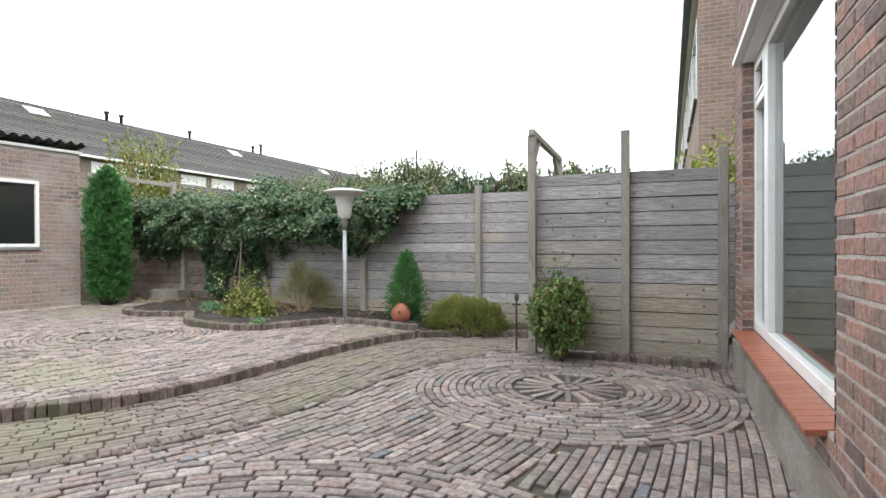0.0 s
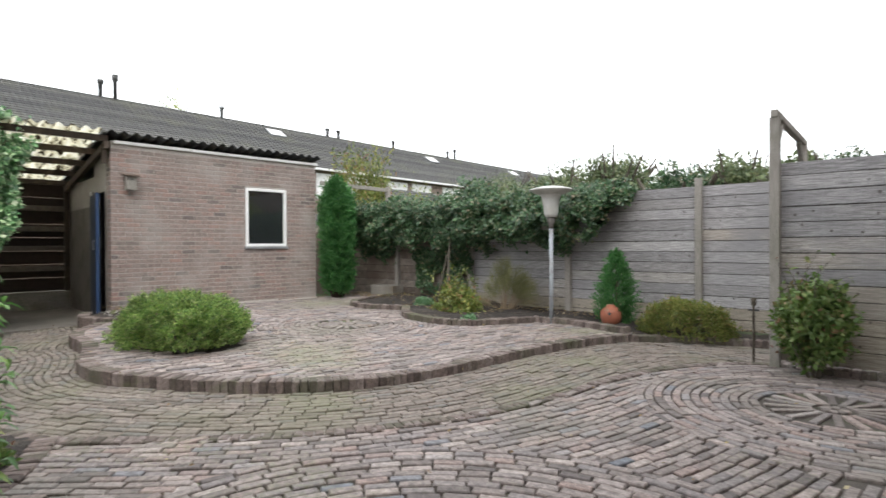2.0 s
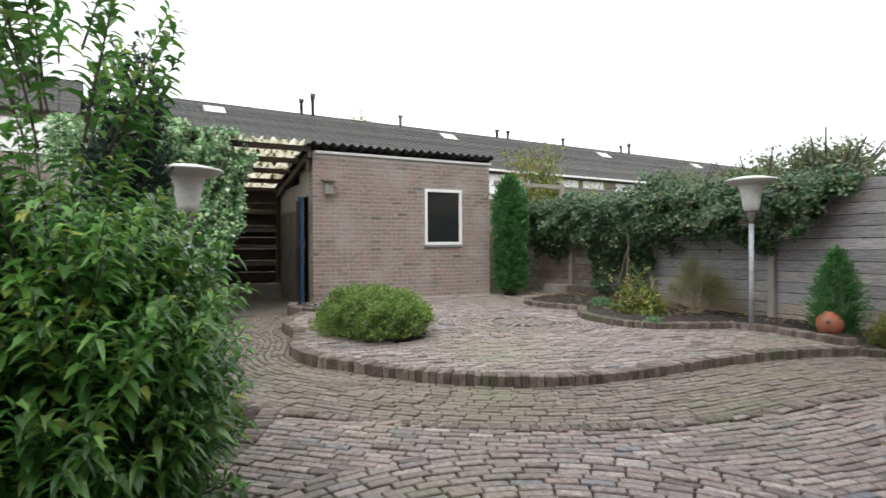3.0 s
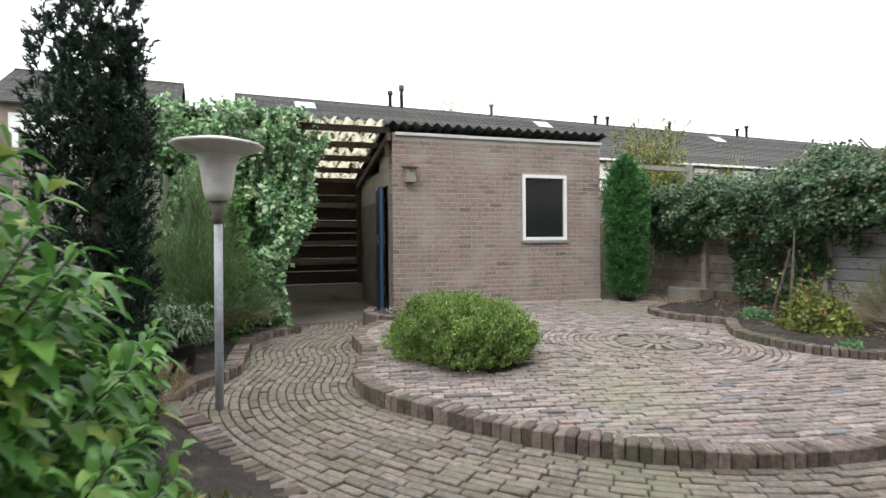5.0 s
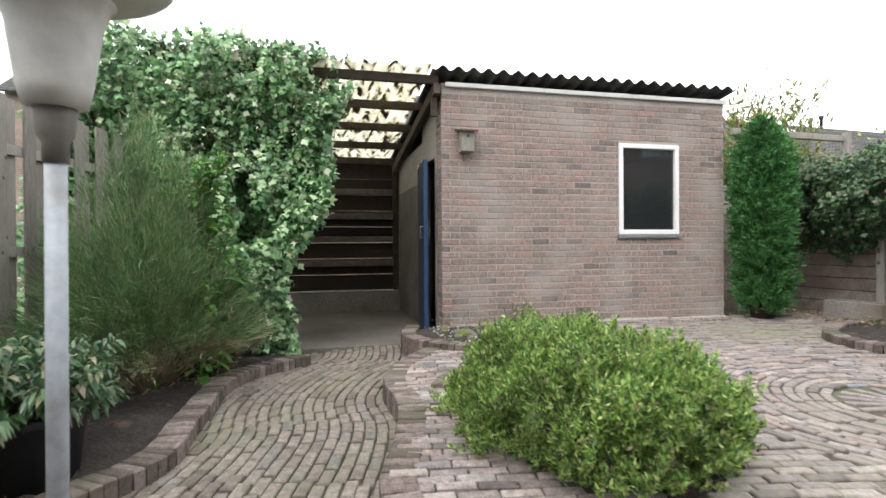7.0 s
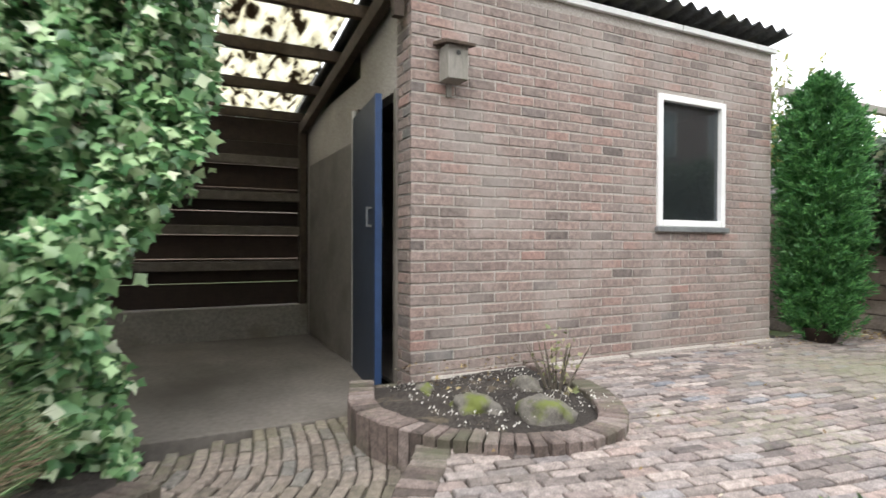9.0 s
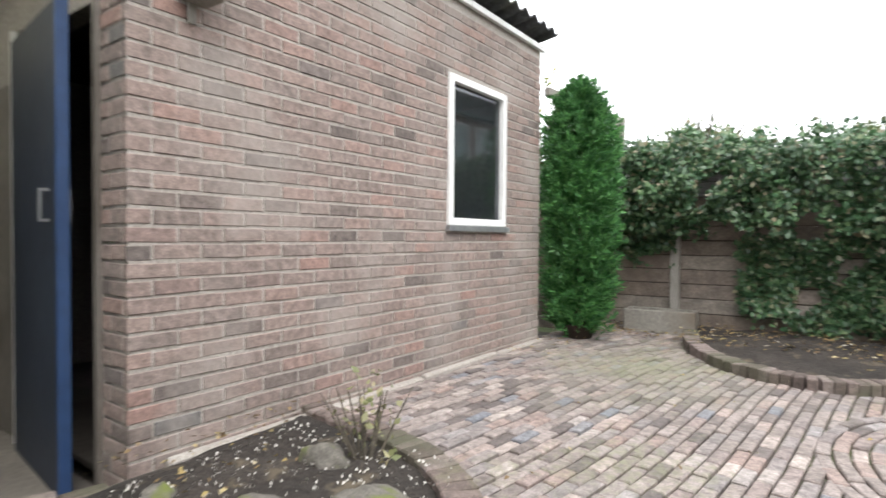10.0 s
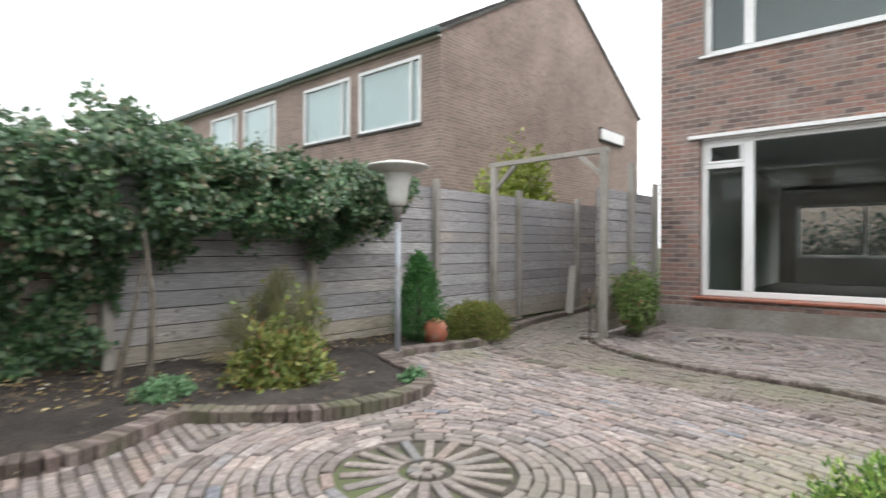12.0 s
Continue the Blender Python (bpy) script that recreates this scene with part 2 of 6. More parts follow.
def textured_brick(name, a, b_, mortar, course=0.075, length=0.22):
    m, nt, b = principled(name, 0.9)
    pos = world_pos(nt)
    sep = nt.nodes.new("ShaderNodeSeparateXYZ")
    nt.links.new(pos, sep.inputs[0])
    add = nt.nodes.new("ShaderNodeMath")
    nt.links.new(sep.outputs[0], add.inputs[0])
    nt.links.new(sep.outputs[1], add.inputs[1])
    com = nt.nodes.new("ShaderNodeCombineXYZ")
    nt.links.new(add.outputs[0], com.inputs[0])
    nt.links.new(sep.outputs[2], com.inputs[1])
    t = nt.nodes.new("ShaderNodeTexBrick")
    t.inputs["Scale"].default_value = 1.0
    t.inputs["Brick Width"].default_value, t.inputs["Row Height"].default_value = length, course
    t.inputs["Mortar Size"].default_value = 0.006
    t.inputs["Color1"].default_value, t.inputs["Color2"].default_value, t.inputs["Mortar"].default_value = (*a, 1), (*b_, 1), (*mortar, 1)
    nt.links.new(com.outputs[0], t.inputs["Vector"])
    g = noise_node(nt, 0.9, 6, pos)
    gr = ramp_node(nt, [(0.3, (0.8,) * 3), (0.7, (1.15,) * 3)])
    nt.links.new(g.outputs[0], gr.inputs[0])
    nt.links.new(mix_rgb(nt, 1.0, t.outputs["Color"], gr.outputs[0], "MULTIPLY"), b.inputs["Base Color"])
    bump(nt, b, t.outputs["Fac"], -0.006)
    return m


FAR_BRICK = textured_brick("far brick", (0.285, 0.205, 0.17), (0.20, 0.15, 0.125), (0.34, 0.30, 0.27))


def leaf_mat(name, stops, rough=0.5, trans=0.25):
    m, nt, b = principled(name, rough)
    r = ramp_node(nt, stops)
    nt.links.new(each_random(nt), r.inputs[0])
    n = noise_node(nt, 2.5, 3, world_pos(nt))
    nr = ramp_node(nt, [(0.3, (0.65,) * 3), (0.7, (1.25,) * 3)])
    nt.links.new(n.outputs[0], nr.inputs[0])
    col = mix_rgb(nt, 1.0, r.outputs[0], nr.outputs[0], "MULTIPLY")
    nt.links.new(col, b.inputs["Base Color"])
    tr = nt.nodes.new("ShaderNodeBsdfTranslucent")
    nt.links.new(col, tr.inputs[0])
    mx = nt.nodes.new("ShaderNodeMixShader")
    mx.inputs[0].default_value = trans
    nt.links.new(b.outputs[0], mx.inputs[1])
    nt.links.new(tr.outputs[0], mx.inputs[2])
    nt.links.new(mx.outputs[0], nt.nodes["Material Output"].inputs[0])
    return m


LEAF_IVY = leaf_mat("variegated ivy leaf", [(0.0, (0.05, 0.13, 0.055)), (0.3, (0.12, 0.27, 0.11)), (0.6, (0.24, 0.43, 0.19)), (0.85, (0.42, 0.57, 0.31)), (1.0, (0.68, 0.72, 0.54))], 0.35)
LEAF_HEDGE = leaf_mat("climber leaf", [(0.0, (0.03, 0.075, 0.035)), (0.5, (0.065, 0.135, 0.06)), (0.85, (0.12, 0.20, 0.09)), (1.0, (0.30, 0.25, 0.17))], 0.35)
LEAF_THUJA = leaf_mat("conifer spray", [(0.0, (0.035, 0.12, 0.04)), (0.6, (0.075, 0.225, 0.065)), (1.0, (0.15, 0.36, 0.10))])
LEAF_YEW = leaf_mat("dark conifer spray", [(0.0, (0.012, 0.03, 0.02)), (1.0, (0.03, 0.06, 0.035))])
LEAF_HEATH = leaf_mat("heather spray", [(0.0, (0.05, 0.11, 0.04)), (0.3, (0.13, 0.25, 0.06)), (0.62, (0.29, 0.45, 0.10)), (0.84, (0.46, 0.58, 0.18)), (1.0, (0.24, 0.17, 0.13))])
LEAF_BUSH = leaf_mat("bright bush leaf", [(0.0, (0.045, 0.13, 0.03)), (0.5, (0.10, 0.25, 0.055)), (0.9, (0.22, 0.44, 0.10)), (1.0, (0.42, 0.46, 0.11))], 0.3, 0.35)
LEAF_HYD = leaf_mat("light bush leaf", [(0.0, (0.08, 0.15, 0.03)), (0.6, (0.15, 0.24, 0.06)), (0.9, (0.25, 0.30, 0.10)), (1.0, (0.25, 0.10, 0.07))])
LEAF_YELLOW = leaf_mat("yellow green leaf", [(0.0, (0.14, 0.20, 0.03)), (0.6, (0.27, 0.33, 0.05)), (1.0, (0.40, 0.42, 0.10))])
LEAF_MIXED = leaf_mat("autumn shrub leaf", [(0.0, (0.09, 0.14, 0.03)), (0.5, (0.18, 0.23, 0.05)), (0.85, (0.34, 0.34, 0.09)), (1.0, (0.30, 0.13, 0.08))])
LEAF_BROOM = leaf_mat("fine green twig", [(0.0, (0.04, 0.10, 0.035)), (0.5, (0.10, 0.20, 0.07)), (0.8, (0.19, 0.29, 0.12)), (1.0, (0.32, 0.27, 0.16))])
LEAF_TUFT = leaf_mat("thin olive grass", [(0.0, (0.13, 0.15, 0.06)), (0.6, (0.22, 0.23, 0.10)), (1.0, (0.38, 0.33, 0.20))])
LEAF_DEAD = leaf_mat("fallen leaf", [(0.0, (0.12, 0.08, 0.045)), (0.5, (0.24, 0.16, 0.07)), (0.8, (0.40, 0.32, 0.12)), (1.0, (0.52, 0.48, 0.40))], 0.8, 0.1)
LEAF_MINT = leaf_mat("pale green leaf", [(0.0, (0.09, 0.20, 0.09)), (1.0, (0.20, 0.35, 0.18))])
LEAF_TREE = leaf_mat("tree leaf", [(0.0, (0.08, 0.11, 0.05)), (0.6, (0.13, 0.18, 0.08)), (1.0, (0.23, 0.25, 0.12))])


def glass_mat(name, tint=(0.9, 0.95, 0.95)):
    m, nt, b = principled(name, 0.02)
    g = nt.nodes.new("ShaderNodeBsdfGlass")
    g.inputs["IOR"].default_value, g.inputs["Roughness"].default_value = 1.45, 0.0
    g.inputs["Color"].default_value = (*tint, 1)
    nt.links.new(g.outputs[0], nt.nodes["Material Output"].inputs[0])
    return m


GLASS = glass_mat("window glass")
DIRTY_GLASS = glass_mat("dusty window glass", (0.75, 0.8, 0.82))
nt = DIRTY_GLASS.node_tree
dg = [n for n in nt.nodes if n.type == "BSDF_GLASS"][0]
df = nt.nodes.new("ShaderNodeBsdfDiffuse")
df.inputs[0].default_value = (0.035, 0.04, 0.045, 1)
mx = nt.nodes.new("ShaderNodeMixShader")
mx.inputs[0].default_value = 0.4
nt.links.new(dg.outputs[0], mx.inputs[1])
nt.links.new(df.outputs[0], mx.inputs[2])
gl = nt.nodes.new("ShaderNodeBsdfGlossy")
gl.inputs["Roughness"].default_value = 0.04
mx2 = nt.nodes.new("ShaderNodeMixShader")
mx2.inputs[0].default_value = 0.07
nt.links.new(mx.outputs[0], mx2.inputs[1])
nt.links.new(gl.outputs[0], mx2.inputs[2])
nt.links.new(mx2.outputs[0], nt.nodes["Material Output"].inputs[0])


def sheet_mat():
    m, nt, b = principled("translucent roof sheet", 0.5)
    n = noise_node(nt, 5.0, 7, world_pos(nt), (1.0, 2.2, 1.0))
    r = ramp_node(nt, [(0.40, (0.88, 0.87, 0.80)), (0.53, (0.74, 0.71, 0.58)), (0.60, (0.09, 0.07, 0.05))])
    nt.links.new(n.outputs[0], r.inputs[0])
    nt.links.new(r.outputs[0], b.inputs["Base Color"])
    tr = nt.nodes.new("ShaderNodeBsdfTranslucent")
    nt.links.new(r.outputs[0], tr.inputs[0])
    mx = nt.nodes.new("ShaderNodeMixShader")
    mx.inputs[0].default_value = 0.8
    nt.links.new(b.outputs[0], mx.inputs[1])
    nt.links.new(tr.outputs[0], mx.inputs[2])
    nt.links.new(mx.outputs[0], nt.nodes["Material Output"].inputs[0])
    return m


SHEET = sheet_mat()


# ---- mesh helpers ----
def link_mesh(name, mesh, material, parent=None, label="", kind=""):
    if material and not mesh.materials:
        mesh.materials.append(material)
    ob = new(name, mesh)
    if parent:
        ob.parent = parent
    return tagged(ob, label=label, kind=kind)


def part(name, bm, material, parent=None, label="", kind="", smooth=False):
    mesh = bpy.data.meshes.new(name)
    bm.to_mesh(mesh)
    bm.free()
    if smooth:
        mesh.shade_smooth()
    return link_mesh(name, mesh, material, parent, label, kind)


def raw(name, verts, faces, material, parent=None, label="", kind="", smooth=False):
    mesh = bpy.data.meshes.new(name)
    mesh.from_pydata([tuple(v) for v in verts], [], [tuple(f) for f in faces])
    mesh.update()
    if smooth:
        mesh.shade_smooth()
    return link_mesh(name, mesh, material, parent, label, kind)


def add_box(bm, lo, hi, bev=0.0, m=None):
    r = bmesh.ops.create_cube(bm, size=1.0)
    vs = r["verts"]
    size = [hi[k] - lo[k] for k in range(3)]
    mid = [(hi[k] + lo[k]) / 2 for k in range(3)]
    for v in vs:
        v.co = Vector([v.co[k] * size[k] + mid[k] for k in range(3)])
    if bev:
        edges = list({e for v in vs for e in v.link_edges})
        vs = bmesh.ops.bevel(bm, geom=edges, offset=bev, segments=1, affect="EDGES")["verts"]
    if m is not None:
        bmesh.ops.transform(bm, matrix=m, verts=list(set(vs)))
    return bm


def boxes(*items, bev=0.0, m=None):
    bm = bmesh.new()
    for lo, hi in items:
        add_box(bm, lo, hi, bev, m)
    return bm


def lathe(profile, n=24, centre=(0, 0)):
    bm = bmesh.new()
    rings = []
    for r, z in profile:
        rings.append([bm.verts.new((centre[0] + r * math.cos(2 * math.pi * k / n), centre[1] + r * math.sin(2 * math.pi * k / n), z)) for k in range(n)])
    for a, b in zip(rings, rings[1:]):
        for k in range(n):
            bm.faces.new((a[k], a[(k + 1) % n], b[(k + 1) % n], b[k]))
    if profile[0][0] > 1e-4:
        bm.faces.new(list(reversed(rings[0])))
    if profile[-1][0] > 1e-4:
        bm.faces.new(rings[-1])
    return bm


def thing(name, label, category, at=(0, 0, 0), rz=0.0, group=""):
    ob = new(name)
    ob.matrix_world = pose(*at, 0, 0, rz)
    return tagged(ob, label=label, category=category, group=group)


def inside(poly, x, y):
    hit = False
    for (ax, ay), (bx, by) in zip(poly, poly[1:] + poly[:1]):
        if (ay > y) != (by > y) and x < (bx - ax) * (y - ay) / (by - ay) + ax:
            hit = not hit
    return hit


def smooth_line(points, step=0.05):
    """A curve through the points, cut into even steps."""
    p = [np.array(q, float) for q in points]
    p = [2 * p[0] - p[1]] + p + [2 * p[-1] - p[-2]]
    out = []
    for k in range(1, len(p) - 2):
        for s in np.linspace(0, 1, 24, endpoint=False):
            a, b, c, d = p[k - 1 : k + 3]
            out.append(0.5 * (2 * b + (c - a) * s + (2 * a - 5 * b + 4 * c - d) * s * s + (3 * b - a - 3 * c + d) * s**3))
    out.append(p[-2])
    out = np.array(out)
    length = np.r_[0, np.cumsum(np.hypot(*np.diff(out, axis=0).T))]
    s = np.arange(0, length[-1], step)
    return np.stack([np.interp(s, length, out[:, k]) for k in range(2)], 1)


# ---- levels of the ground ----
def z_upper(x, y=0.0):
    return min(0.17, 0.06 + 0.027 * max(0.0, -3.0 - x))


def z_path(x, y=0.0):
    return -0.04 + 0.07 * min(1.0, max(0.0, (-2.0 - x) / 5.0))


def z_house(x, y=0.0):
    return 0.0


# ---- plan of the garden ----
UPPER_EDGE = [(-9.269, 2.68), (-8.702, 2.58), (-8.183, 2.406), (-7.715, 2.049), (-7.165, 1.809), (-6.587, 1.777), (-6.016, 1.623), (-5.547, 1.46), (-5.042, 1.488), (-4.452, 1.764), (-3.86, 2.152), (-3.357, 2.681), (-3.064, 3.306), (-2.951, 4.073), (-2.9, 4.836), (-2.825, 5.503), (-2.634, 6.265), (-2.371, 6.841)]
HOUSE_EDGE = [(-3.627, 0.71), (-3.06, 1.223), (-2.596, 1.706), (-2.216, 2.238), (-1.896, 2.917), (-1.7, 3.692), (-1.606, 4.561), (-1.386, 5.335), (-0.981, 5.942), (-0.564, 6.227)]
SOUTH_EDGE = [(-8.53, 1.256), (-7.938, 0.683), (-6.925, 0.502), (-6.313, 0.413), (-5.848, 0.064), (-5.441, -0.024), (-4.904, 0.181), (-4.28, 0.419), (-3.627, 0.71)]
BUSH_EDGE = [(-3.627, 0.71), (-3.081, 0.427), (-2.736, 0.134), (-2.465, -0.122), (-2.151, -0.531), (-1.935, -1.138), (-1.978, -1.936)]
BED_EDGE = [(-7.771, 7.492), (-7.638, 6.799), (-7.296, 6.205), (-6.849, 5.988), (-6.467, 6.113), (-6.11, 6.31), (-5.814, 6.065), (-5.498, 5.791), (-5.02, 5.679), (-4.55, 5.743), (-4.231, 6.002), (-4.017, 6.523), (-3.798, 6.903), (-3.284, 7.008), (-2.804, 6.906), (-2.369, 6.794)]
LANE_EDGE = [(-2.369, 6.794), (-1.856, 7.142), (-0.94, 7.447), (0.205, 7.72), (2.7, 7.95)]
FENCE_KERB = [(-0.2, 6.0), (0.5, 6.02), (1.42, 6.01)]
HEATHER_KERB = [(-6.83, 2.06), (-7.0, 2.18), (-7.1, 2.4), (-7.08, 2.72)]
SMALL_BED = [(-9.228, 2.486), (-8.74, 2.315), (-8.285, 2.418), (-7.994, 2.67), (-7.867, 2.957), (-7.943, 3.288), (-8.342, 3.599), (-8.915, 3.749), (-9.275, 3.833)]
FENCE_Y, HOUSE_FENCE_Y, WALL_X = 8.04, 6.19, 1.475
SHED = pose(-9.265, 2.84, 0, 0, 0, 85.9)
SHED_W, SHED_D, SHED_H = 3.77, 3.1, 2.95


def polygon_slab(name, poly, z_of, drop, material, kind="structure", step=0.35):
    """A flat-topped slab that follows the levels: the outline and a grid inside it."""
    bm = bmesh.new()
    top = [bm.verts.new((x, y, z_of(x, y))) for x, y in poly]
    bot = [bm.verts.new((x, y, z_of(x, y) - drop)) for x, y in poly]
    f = bm.faces.new(top)
    n = len(poly)
    for k in range(n):
        bm.faces.new((top[k], bot[k], bot[(k + 1) % n], top[(k + 1) % n]))
    bmesh.ops.triangulate(bm, faces=[f])
    for axis, lo, hi in ((0, -13.0, 3.0), (1, -3.0, 9.0)):
        for c in np.arange(lo, hi, step * 2):
            no, co = ((1, 0, 0), (c, 0, 0)) if axis == 0 else ((0, 1, 0), (0, c, 0))
            bmesh.ops.bisect_plane(bm, geom=bm.verts[:] + bm.edges[:] + bm.faces[:], plane_co=co, plane_no=no)
    tops = {v for v in bm.verts}
    for v in tops:
        t = z_of(v.co.x, v.co.y)
        if abs(v.co.z - t) < drop * 0.5:
            v.co.z = t
    bmesh.ops.recalc_face_normals(bm, faces=bm.faces)
    return part(name, bm, material, kind=kind)


# ground that reaches the horizon
bm = bmesh.new()
bmesh.ops.create_grid(bm, x_segments=8, y_segments=8, size=600)
for v in bm.verts:
    v.co.z = -0.14
ground = part("ground", bm, GRASS, kind="structure")

ue, he, se, be = (smooth_line(p, 0.12).tolist() for p in (UPPER_EDGE, HOUSE_EDGE, SOUTH_EDGE, BUSH_EDGE))
bede, lanee = smooth_line(BED_EDGE, 0.12).tolist(), smooth_line(LANE_EDGE, 0.12).tolist()
UPPER_POLY = ue + [(-2.45, 7.12)] + bede[::-1] + [(-8.0, 8.1), (-9.0, 8.1), (-9.0, 6.6), (-9.27, 2.85)]
UPPER_POLY = [tuple(q) for q in UPPER_POLY]
HOUSE_POLY = [tuple(q) for q in he] + [(-0.62, 6.45), (1.6, 6.45), (1.6, -6.0), (-2.0, -6.0)] + [tuple(q) for q in be[::-1]]
PATH_POLY = [tuple(q) for q in se] + [tuple(q) for q in he] + [(-0.6, 6.45), (4.0, 6.5), (4.0, 7.95)] + [tuple(q) for q in lanee[::-1]] + [tuple(q) for q in ue[::-1]] + [(-9.4, 2.7), (-8.9, 0.8)]
base_sheet = part("soil_base", boxes(((-13.4, -4.5, -0.13), (5.5, 8.3, -0.062))), SOIL, kind="structure")
UPPER_BASE = [tuple(q) for q in ue] + [(-2.45, 7.12), (-2.3, 8.1), (-9.0, 8.1), (-9.0, 6.6), (-9.27, 2.85)]
upper_base = polygon_slab("terrace_base_shed", UPPER_BASE, lambda x, y: z_upper(x) - 0.02, 0.2, SAND)
house_base = polygon_slab("terrace_base_house", HOUSE_POLY, lambda x, y: -0.02, 0.14, SAND)
path_base = polygon_slab("path_base", PATH_POLY, lambda x, y: z_path(x) - 0.02, 0.12, SAND)


def soil(name, poly, z_of, hump=0.05, step=0.06):
    """Uneven soil inside an outline: a grid that sinks a little towards its edge."""
    arr = np.array(poly)
    nxt = np.roll(arr, -1, axis=0)
    seg = nxt - arr
    ll = (seg**2).sum(1) + 1e-9
    grid, v, f = {}, [], []
    for i, x in enumerate(np.arange(arr[:, 0].min(), arr[:, 0].max(), step)):
        for j, y in enumerate(np.arange(arr[:, 1].min(), arr[:, 1].max(), step)):
            if inside(poly, x, y):
                q = np.array([x, y])
                t = np.clip(((q - arr) * seg).sum(1) / ll, 0, 1)
                d = np.sqrt((((arr + seg * t[:, None]) - q) ** 2).sum(1).min())
                n = noise.noise(Vector((x * 3, y * 3, 1.0))) * 0.03 + noise.noise(Vector((x * 14, y * 14, 5.0))) * 0.035
                grid[i, j] = len(v)
                v.append((x, y, z_of(x, y) + (hump + n) * min(1.0, d / 0.2)))
    for (i, j), k in grid.items():
        c = [grid.get(q) for q in ((i + 1, j), (i + 1, j + 1), (i, j + 1))]
        if None not in c:
            f.append((k, *c))
    return raw(name, v, f, SOIL, kind="structure", smooth=True)


BED_POLY = [tuple(q) for q in bede] + [tuple(q) for q in lanee] + [(2.7, 8.1), (-8.1, 8.1)]
soil("bed_soil_fence", BED_POLY, lambda x, y: z_path(x) + 0.03 + (z_upper(x) - z_path(x)) * min(1.0, max(0.0, (-2.3 - x) / 0.4)), 0.03)
soil("bed_soil_south", [tuple(q) for q in se] + [tuple(q) for q in be] + [(-1.9, -2.6), (-6.0, -2.6), (-9.6, -0.6), (-9.6, 1.0)], lambda x, y: z_path(x) + 0.02, 0.04)
soil("bed_soil_heather", [(-6.05 + 0.98 * math.cos(k * 0.314), 2.56 + 0.6 * math.sin(k * 0.314)) for k in range(20)], lambda x, y: z_upper(x) - 0.012, 0.03)
soil("bed_soil_small", [tuple(q) for q in smooth_line(SMALL_BED, 0.12).tolist()], lambda x, y: z_upper(x) + 0.005, 0.04)

# ---- kerbs of bricks on edge ----
kerb_mesh = {}


def brick_mesh(lx, ly, lz, name="brick", chamfer=0.006, material=None):
    key = (round(lx, 3), round(ly, 3), round(lz, 3), material.name)
    if key not in kerb_mesh:
        c, x, y = chamfer, lx / 2, ly / 2
        rings = [(x, y, -lz), (x, y, -c), (x - c, y - c, 0)]
        verts = [(sx * a, sy * b, z) for a, b, z in rings for sx, sy in ((-1, -1), (1, -1), (1, 1), (-1, 1))]
        faces = [(4 * r + k, 4 * r + (k + 1) % 4, 4 * r + 4 + (k + 1) % 4, 4 * r + 4 + k) for r in (0, 1) for k in range(4)] + [(8, 9, 10, 11)]
        me = bpy.data.meshes.new(name)
        me.from_pydata(verts, [], faces)
        me.materials.append(material)
        kerb_mesh[key] = me
    return kerb_mesh[key]


class Stuff:
    """Many bricks joined into one mesh."""

    def __init__(self):
        self.v, self.f = [], []

    def add(self, mesh, m):
        n = sum(len(a) for a in self.v)
        co = np.empty(len(mesh.vertices) * 3)
        mesh.vertices.foreach_get("co", co)
        co = co.reshape(-1, 3)
        mm = np.array(m)
        self.v.append(co @ mm[:3, :3].T + mm[:3, 3])
        self.f.extend([tuple(k + n for k in p.vertices) for p in mesh.polygons])

    def put(self, name, material, parent=None):
        if self.v:
            raw(name, np.concatenate(self.v), self.f, material, parent, kind="stuff")


def lay(parent, placed, material, near, name="brick"):
    """The bricks at the poses: the nearest 300 to the given stretch as parts, the rest joined."""
    def far(m):
        return min((m.translation.x - x) ** 2 + (m.translation.y - y) ** 2 + (m.translation.z - z) ** 2 for x, y, z in near)
    placed = sorted(placed, key=lambda q: far(q[1]))
    for mesh, m in placed[:300]:
        ob = new(name, mesh)
        ob.parent = parent
        ob.matrix_basis = m
    rest = Stuff()
    for mesh, m in placed[300:]:
        rest.add(mesh, m)
    rest.put(name + "_rest", material, parent)


KERBS = [("kerb_upper", UPPER_EDGE, z_upper, 0.0, 0.16, 0.105), ("kerb_south", SOUTH_EDGE, lambda x: z_path(x) + 0.075 * min(1.0, max(0.0, (-4.2 - x) / 0.8)), 0.01, 0.16, 0.105), ("kerb_bed", BED_EDGE, z_upper, 0.075, 0.14, 0.085), ("kerb_lane", LANE_EDGE, z_path, 0.08, 0.14, 0.085), ("kerb_small", SMALL_BED, z_upper, 0.05, 0.15, 0.10), ("kerb_heather", HEATHER_KERB, z_upper, 0.03, 0.14, 0.09), ("kerb_bush", BUSH_EDGE, z_house, 0.01, 0.14, 0.09), ("kerb_fence", FENCE_KERB, z_house, 0.06, 0.12, 0.09), ("kerb_house", HOUSE_EDGE, z_house, 0.0, 0.14, 0.10)]

# ---- shed ----
def shed_box(name, items, material, parent=None, bev=0.0, label="", kind=""):
    bm = boxes(*items, bev=bev, m=SHED)
    return part(name, bm, material, parent, label, kind)


